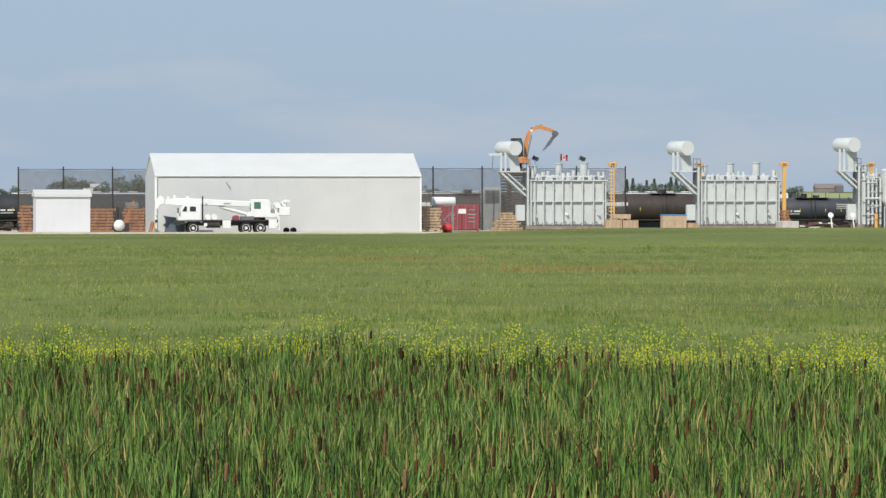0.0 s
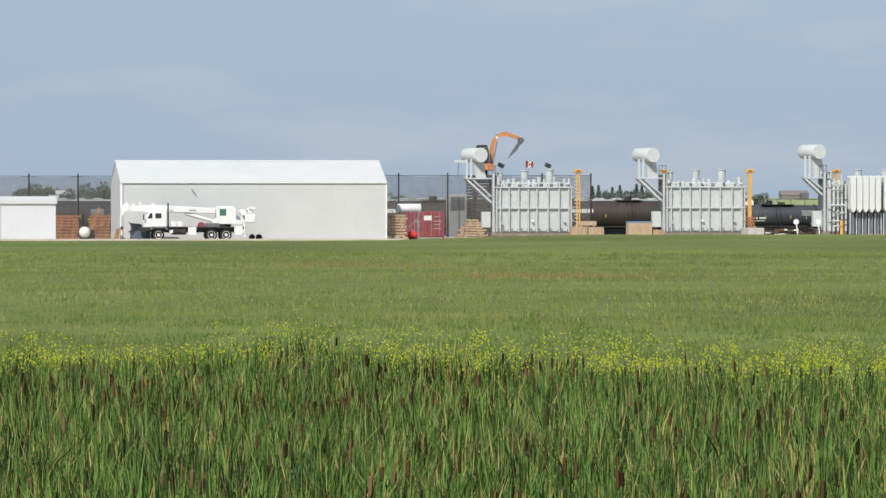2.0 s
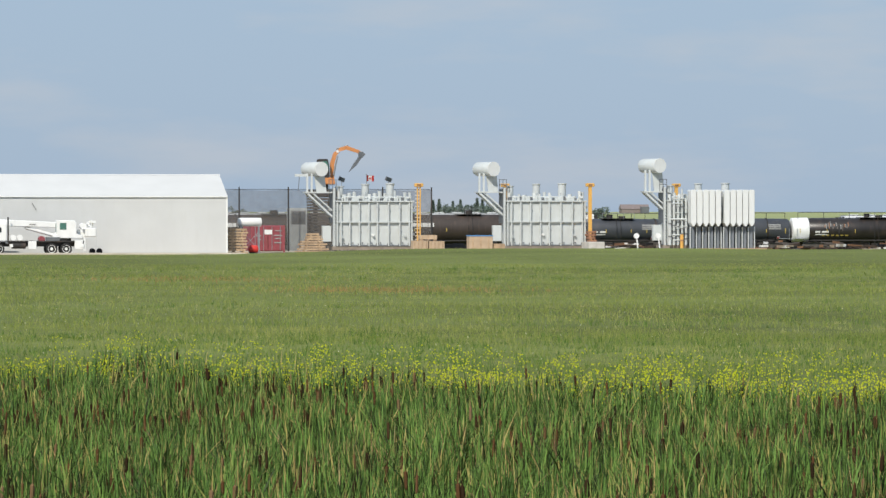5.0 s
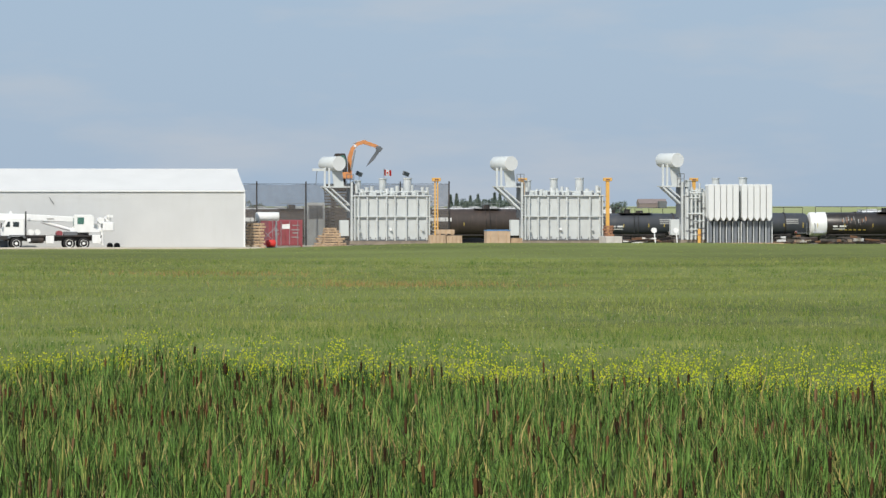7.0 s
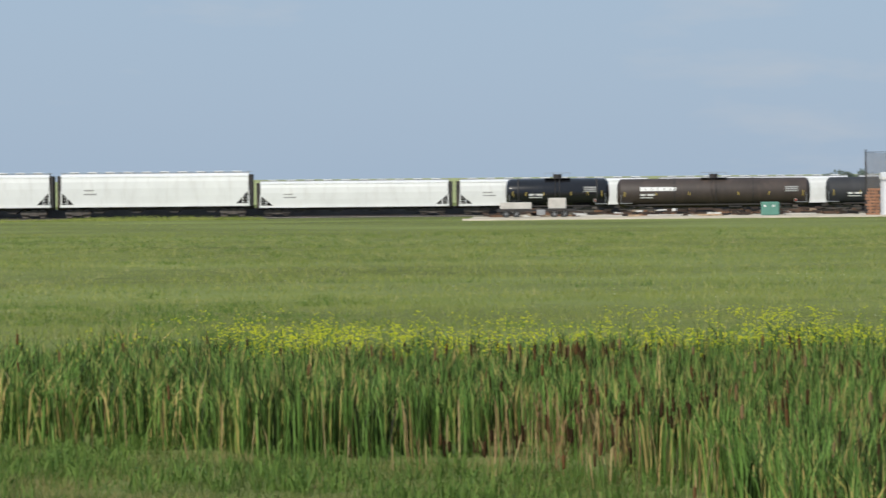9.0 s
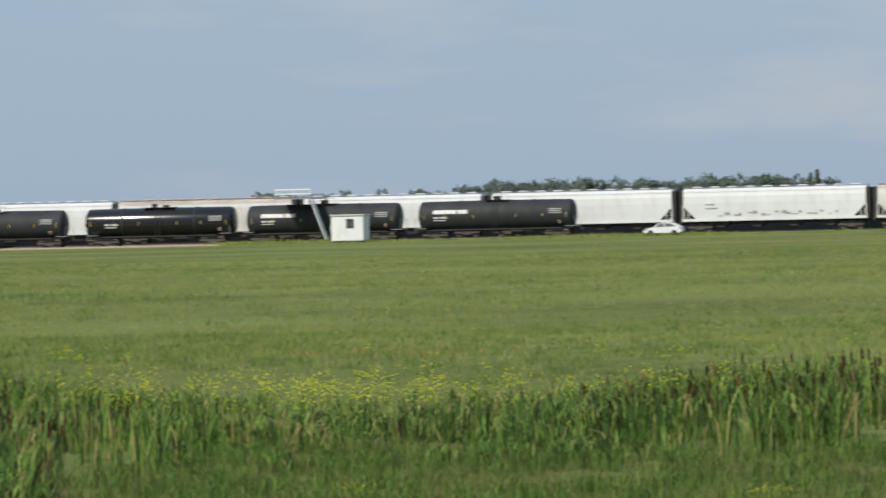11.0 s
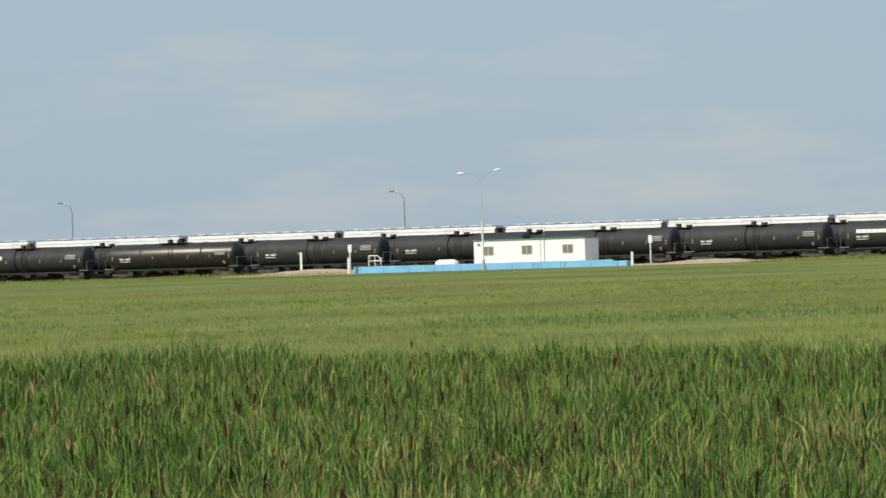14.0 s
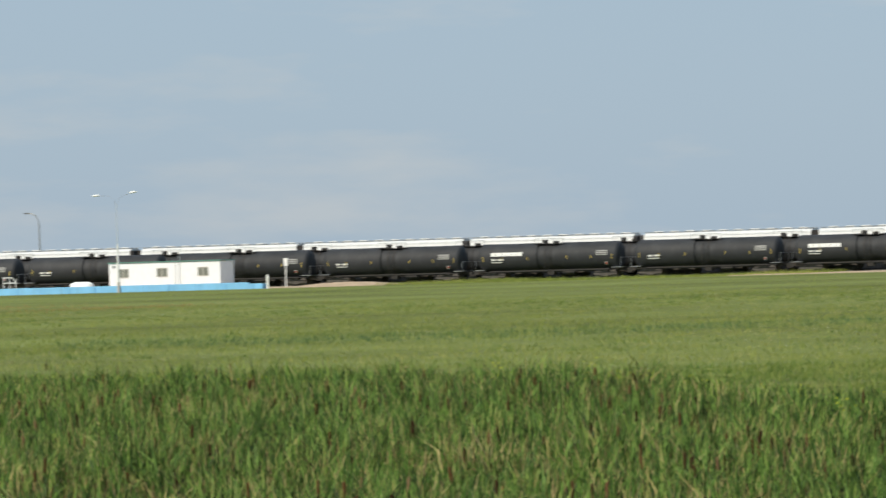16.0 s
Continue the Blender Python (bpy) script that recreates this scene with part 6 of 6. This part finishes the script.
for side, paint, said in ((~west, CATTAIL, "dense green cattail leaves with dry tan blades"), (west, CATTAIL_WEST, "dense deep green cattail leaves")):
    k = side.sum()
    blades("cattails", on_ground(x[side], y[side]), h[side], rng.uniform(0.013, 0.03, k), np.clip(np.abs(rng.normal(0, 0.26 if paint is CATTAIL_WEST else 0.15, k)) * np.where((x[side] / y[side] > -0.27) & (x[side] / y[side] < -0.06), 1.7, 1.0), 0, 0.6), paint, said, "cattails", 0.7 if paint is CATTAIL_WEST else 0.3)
x, y, r, a = scatter(190000, 53, 150)
inside = (r > edge(a, SLOUGH_NEAR) + 5) & (r < edge(a, SLOUGH_FAR) - 4) & (rng.uniform(0, 1, len(x)) < (0.08 + 1.3 * lumps(x, y, 4.5, 31) ** 2.2) * np.interp(r, (84, 104), (1.0, 0.5)) * np.interp(a, (-0.34, -0.29, -0.06, -0.01, 0.05, 0.1), (2.0, 0.06, 0.06, 0.25, 0.6, 1.5)))
x, y, a = x[inside], y[inside], a[inside]
blades("dry_cattail_leaves", on_ground(x, y), canopy(x, y, a) * rng.uniform(0.72, 0.98, len(x)), rng.uniform(0.01, 0.022, len(x)), np.clip(np.abs(rng.normal(0.0, 0.22, len(x))), 0, 0.9), DRY, "dry tan and brown cattail leaves, broken and leaning", "cattails", 0.5)

# seed heads on stalks, in loose crowds
x, y, r, a = scatter(70000, 53, 160)
rim = r - edge(a, SLOUGH_FAR)
inside = (r > edge(a, SLOUGH_NEAR) + np.where(a < -0.03, 9, 2)) & (rim < np.where(a > 0, -2, -5))
inside &= rng.uniform(0, 1, len(x)) < (0.03 + 0.95 * lumps(x, y, 6, 8) ** 3 * (0.25 + lumps(x, y, 1.2, 9))) * np.where(a < -0.3, np.where(rim < -22, 0.5, 0.1), np.where(a < -0.215, 0.12, np.where(a < -0.05, 0.6, 1.0))) * np.interp(rim, (-60, -38, -28, -6, 0), (0.45, 0.8, 1.0, 1.0, 0.5)) * np.where(a > 0, 1.0, 0.65)
x, y, a = x[inside], y[inside], a[inside]
g = on_ground(x, y)
n = len(x)
hz = canopy(x, y, a) * rng.uniform(0.86, 0.99, n)
hl, hr = rng.uniform(0.13, 0.22, n), rng.uniform(0.018, 0.03, n)
off = rng.normal(0, 0.05, (n, 2))
vs, fs = [], []
for k in range(n):
    gx, gy, gz = g[k]
    o = len(vs)
    for zz, rr in ((hz[k] - hl[k] - 0.03, hr[k] * 0.3), (hz[k] - hl[k], hr[k]), (hz[k], hr[k]), (hz[k] + 0.02, hr[k] * 0.25), (hz[k] + 0.12, 0.003)):
        for c, w in ((1, 0), (0.31, 0.95), (-0.81, 0.59), (-0.81, -0.59), (0.31, -0.95)):
            vs.append((gx + off[k, 0] * zz + c * rr, gy + off[k, 1] * zz + w * rr, gz + zz))
    for q in range(4):
        for w in range(5):
            fs.append((o + q * 5 + w, o + q * 5 + (w + 1) % 5, o + q * 5 + 5 + (w + 1) % 5, o + q * 5 + 5 + w))
me = bpy.data.meshes.new("cattail_heads")
me.from_pydata(vs, [], fs)
me.materials.append(CATTAIL_HEAD)
tagged(new("cattail_heads", me), "rust-brown cattail seed heads among the leaves", "cattails", kind="stuff")
blades("cattail_stalks", g, hz - hl * 0.8, np.full(n, 0.012), np.full(n, 0.02), CATTAIL, "thin upright cattail stalks", "cattails")

# short grass in front of the stand
x, y, r, a = scatter(330000, 70, 112, -0.37, 0.07)
inside = (r < edge(a, SLOUGH_NEAR) + 9) & (r > 72)
x, y, r = x[inside], y[inside], r[inside]
blades("bank_grass", on_ground(x, y), rng.uniform(0.06, 0.24, len(x)) * (0.35 + 1.2 * lumps(x, y, 1.6, 11)), rng.uniform(0.008, 0.02, len(x)), np.abs(rng.normal(0.2, 0.5, len(x))), BANK, "short green grass on the near bank", "grass")

x, y, r, a = scatter(2600, 72, 116, -0.36, 0.06)
inside = (r < edge(a, SLOUGH_NEAR) + 14) & (lumps(x, y, 5, 27) > 0.35)
x, y = np.repeat(x[inside], 26), np.repeat(y[inside], 26)
x, y = x + rng.normal(0, 0.13, len(x)), y + rng.normal(0, 0.13, len(y))
blades("bank_weeds", on_ground(x, y), rng.uniform(0.1, 0.5, len(x)), rng.uniform(0.01, 0.024, len(x)), np.abs(rng.normal(0, 0.5, len(x))), WEED, "leafy green weeds in front of the cattails", "weeds", 1.0)

# meadow between the slough and the yard
for r0, r1, n, h0, h1, w0, w1 in ((96, 190, 300000, 0.07, 0.27, 0.01, 0.024), (190, 310, 205000, 0.08, 0.25, 0.018, 0.042), (310, 430, 200000, 0.08, 0.2, 0.025, 0.055), (430, 640, 130000, 0.05, 0.13, 0.04, 0.1)):
    x, y, r, a = scatter(n, r0, r1)
    inside = (r > edge(a, SLOUGH_FAR) - 5) & ((y < np.where(x < 64, 500.9, 504.5)) | (x < -9)) & (y < 558)
    x, y = x[inside], y[inside]
    blades("meadow_grass", on_ground(x, y), rng.uniform(h0, h1, len(x)) * (0.4 + 1.0 * lumps(x, y, 6, 12)), rng.uniform(w0, w1, len(x)), np.abs(rng.normal(0.15, 0.5, len(x))), MEADOW, "green and straw-coloured meadow grass", "grass")
for paint, n, r0, r1, h0, h1, said in ((WEED, 6000, 118, 400, 0.12, 0.44, "dark green weed tufts in the meadow"), (TUFT, 5000, 118, 400, 0.12, 0.4, "pale straw-green grass tufts in the meadow"), (WEED, 6500, 112, 180, 0.1, 0.34, "low dark green weed tufts near the wet hollow")):
    x, y, r, a = scatter(n, r0, r1)
    keep = (r > edge(a, SLOUGH_FAR) + 3) & (lumps(x, y, 30, 16 if paint is WEED else 19) > 0.38)
    x, y, size = x[keep], y[keep], rng.uniform(0.4, 1.0, keep.sum())
    x, y, size = np.repeat(x, 16), np.repeat(y, 16), np.repeat(size, 16)
    x, y = x + rng.normal(0, 0.3, len(x)) * size, y + rng.normal(0, 0.3, len(x)) * size
    blades("meadow_tufts", on_ground(x, y), rng.uniform(h0, h1, len(x)) * size, rng.uniform(0.016, 0.04, len(x)), np.abs(rng.normal(0, 0.5, len(x))), paint, said, "grass")
x, y, r, a = scatter(9000, 112, 230)
keep = (r > edge(a, SLOUGH_FAR) + 1) & (rng.uniform(0, 1, len(x)) < lumps(x, y, 8, 23) ** 2 * 0.8)
g2 = on_ground(x[keep], y[keep])
g2[:, 2] += rng.uniform(0.2, 0.4, len(g2))
blades("pale_flower_heads", g2, np.full(len(g2), 0.035), rng.uniform(0.02, 0.04, len(g2)), np.full(len(g2), 0.5), PALE_FLOWER, "tiny cream flower heads in the meadow", "flowers")
x, y, r, a = scatter(60000, 228, 288, -0.46, -0.275)
inside = (np.abs(r - 256 - 22 * (a + 0.33) + rng.normal(0, 5, len(x))) < 17 * wave(x, y, 14, 14) - 2) & (rng.uniform(0, 1, len(x)) < 0.06 + 0.36 * lumps(x, y, 9, 15))
x, y = x[inside], y[inside]
blades("sedge_strip", on_ground(x, y), rng.uniform(0.12, 0.34, len(x)), rng.uniform(0.03, 0.06, len(x)), np.abs(rng.normal(0, 0.2, len(x))), SEDGE, "darker blue-green sedge in a wet strip", "sedge")

# reddish seeding grass in a few spots
for az, rr, spread, n in ((-0.4905, 454, 7, 1500), (-0.45, 430, 5, 700), (0.151, 286, 3.5, 900), (0.118, 330, 4, 700), (-0.16, 480, 9, 1200), (-0.245, 150, 2.5, 180)):
    x, y = rr * math.sin(az) + rng.normal(0, spread, n), rr * math.cos(az) + rng.normal(0, spread * 1.6, n)
    blades("sorrel_patch", on_ground(x, y), rng.uniform(0.12, 0.3, n), rng.uniform(0.03, 0.07, n), np.abs(rng.normal(0.1, 0.3, n)), SORREL, "reddish seeding grass in the meadow", "grass")

# yellow mustard along the far rim of the slough
x, y, r, a = scatter(90000, 84, 175)
rim = r - edge(a, SLOUGH_FAR)
inside = (rim > -8) & (rim < 30) & (rng.uniform(0, 1, len(x)) < np.where(a > -0.06, 1.0, np.where((a > -0.32) & (a < -0.235), 0.2, 0.12)) * 2.0 * lumps(x, y, 5, 21) ** 2 * np.interp(rim, (-8, -2, 3, 12, 30), (0.7, 1.0, 0.7, 0.1, 0.01)))
x, y = x[inside], y[inside]
g = on_ground(x, y)
hh = rng.uniform(1.1, 1.68, len(x)) * np.where(x > -10, 1.0, 0.75) * np.interp(rim[inside], (0, 12, 30), (1.0, 0.6, 0.4))
blades("mustard_stems", np.repeat(g, 3, 0), np.repeat(hh, 3) * rng.uniform(0.7, 1, len(x) * 3), np.full(len(x) * 3, 0.014), np.abs(rng.normal(0, 0.2, len(x) * 3)), STEM, "thin green stems of wild mustard", "flowers")
m = 10
g2 = np.repeat(g, m, 0)
g2[:, 2] += np.repeat(hh, m) * rng.uniform(0.5, 1.0, len(g2))
g2[:, :2] += rng.normal(0, 0.11, (len(g2), 2))
petals = []
for p, c in ((-1, -1), (1, -1), (1, 1), (-1, 1)):
    s = rng.uniform(0.009, 0.018, len(g2))
    tip_up = rng.uniform(-0.6, 0.6, len(g2))
    petals.append(np.stack([g2[:, 0] + p * s, g2[:, 1] + c * s * tip_up, g2[:, 2] + c * s], 1))
v = np.stack(petals, 1).reshape(-1, 3)
me = bpy.data.meshes.new("mustard_flowers")
me.from_pydata(v.tolist(), [], np.arange(len(v)).reshape(-1, 4).tolist())
me.materials.append(FLOWER)
tagged(new("mustard_flowers", me), "small bright yellow mustard flowers", "flowers", kind="stuff")


# grass against the track bed
for x0, x1, y0, y1, n in ((-238, -188, 556, 571, 9000), (-160, -30, 560, 572, 22000), (-430, -284, 556, 571, 18000)):
    x, y = rng.uniform(x0, x1, n), rng.uniform(y0, y1, n)
    blades("trackside_grass", on_ground(x, y), rng.uniform(0.12, 0.5, n) * (0.3 + wave(x, y, 6, 17)), rng.uniform(0.05, 0.12, n), np.abs(rng.normal(0.1, 0.4, n)), MEADOW, "rough grass along the track bed", "grass")


# ---- far trees ----
def tree(kind, height, seed):
    q = np.random.default_rng(seed)
    conifer = kind == "spruce_tree"
    t = thing(kind, "spruce on the far plain with distance haze in its colour" if conifer else "leafy far windbreak tree with haze mixed into its grey-green", "tree", group="far trees")
    b = rod(bm_new(), (0, 0, -0.5), (0, 0, height * 0.8), 0.28, 0.05, 7)
    for k in range(5):
        an = k * 2.4
        z = height * (0.3 + 0.1 * k)
        rod(b, (0, 0, z), (math.cos(an) * height * 0.2, math.sin(an) * height * 0.2, z + height * 0.15), 0.09, 0.02, 5)
    part("trunk", b, BARK, t)
    vs, fs = [], []
    lobes = [(q.normal(0, height * 0.24), q.normal(0, height * 0.24), height * q.uniform(0.35, 0.82), height * q.uniform(0.14, 0.26)) for _ in range(9)]
    for k in range(1050):
        if conifer:
            f = q.uniform(0.05, 1)
            rad, an = (1 - f) * height * 0.24 * q.uniform(0.4, 1.1), q.uniform(0, 6.28)
            c = np.array([math.cos(an) * rad, math.sin(an) * rad, f * height])
        else:
            lx, ly, lz, lr = lobes[k % len(lobes)]
            d = q.normal(0, 1, 3)
            c = np.array([lx, ly, lz]) + d / np.linalg.norm(d) * lr * q.uniform(0.5, 1.15)
        u, w = q.normal(0, 1, 3), q.normal(0, 1, 3)
        u = u / np.linalg.norm(u) * q.uniform(0.2, 0.5)
        w = w / np.linalg.norm(w) * q.uniform(0.2, 0.5)
        o = len(vs)
        vs += [tuple(c - u - w), tuple(c + u - w * 0.4), tuple(c + u * 0.8 + w), tuple(c - u * 0.5 + w)]
        fs.append((o, o + 1, o + 2, o + 3))
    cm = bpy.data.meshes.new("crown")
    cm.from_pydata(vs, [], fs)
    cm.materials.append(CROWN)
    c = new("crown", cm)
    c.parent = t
    return t


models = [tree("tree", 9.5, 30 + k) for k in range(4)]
spruce = tree("spruce_tree", 10.5, 40)
started = set()


def plant(src, bearing, dist, z, s=1.0):
    m = pose(dist * math.sin(bearing), dist * math.cos(bearing), z, 0, 0, random.uniform(0, 360))
    if src in started:
        o = copy_thing(src, m)
    else:
        src.matrix_basis = m
        started.add(src)
        o = src
    o.scale = (s, s, s)


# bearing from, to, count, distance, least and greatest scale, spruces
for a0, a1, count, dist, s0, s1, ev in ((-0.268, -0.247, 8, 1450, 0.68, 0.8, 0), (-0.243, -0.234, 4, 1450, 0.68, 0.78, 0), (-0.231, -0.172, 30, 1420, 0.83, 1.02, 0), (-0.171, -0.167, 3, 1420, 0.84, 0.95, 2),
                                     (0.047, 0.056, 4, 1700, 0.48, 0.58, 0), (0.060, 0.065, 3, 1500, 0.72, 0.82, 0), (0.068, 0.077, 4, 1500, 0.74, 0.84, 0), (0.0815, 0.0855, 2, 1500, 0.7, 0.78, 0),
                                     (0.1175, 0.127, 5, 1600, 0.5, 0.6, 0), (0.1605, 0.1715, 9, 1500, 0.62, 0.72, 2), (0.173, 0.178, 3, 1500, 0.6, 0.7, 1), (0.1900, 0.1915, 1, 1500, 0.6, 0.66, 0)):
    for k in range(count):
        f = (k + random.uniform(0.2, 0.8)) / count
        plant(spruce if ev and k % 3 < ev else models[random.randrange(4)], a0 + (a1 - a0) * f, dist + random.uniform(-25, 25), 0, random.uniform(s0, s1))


# low yellow-flowered weeds on the near bank
for az, rr, n in ((-0.178, 85.0, 110), (-0.142, 84.7, 90), (-0.252, 88.0, 60)):
    x, y = rr * math.sin(az) + rng.normal(0, 0.16, n), rr * math.cos(az) + rng.normal(0, 0.2, n)
    g = on_ground(x, y)
    g[:, 2] += rng.uniform(0.08, 0.28, n)
    blades("yellow_weed", g, np.full(n, 0.03), rng.uniform(0.016, 0.034, n), np.full(n, 0.5), FLOWER, "low yellow-flowered weed on the near bank", "flowers")
    blades("weed_stems", on_ground(np.repeat(x, 2), np.repeat(y, 2)), rng.uniform(0.12, 0.3, 2 * n), np.full(2 * n, 0.012), np.abs(rng.normal(0.1, 0.3, 2 * n)), WEED, "green stems of a low yellow-flowered weed", "weeds")
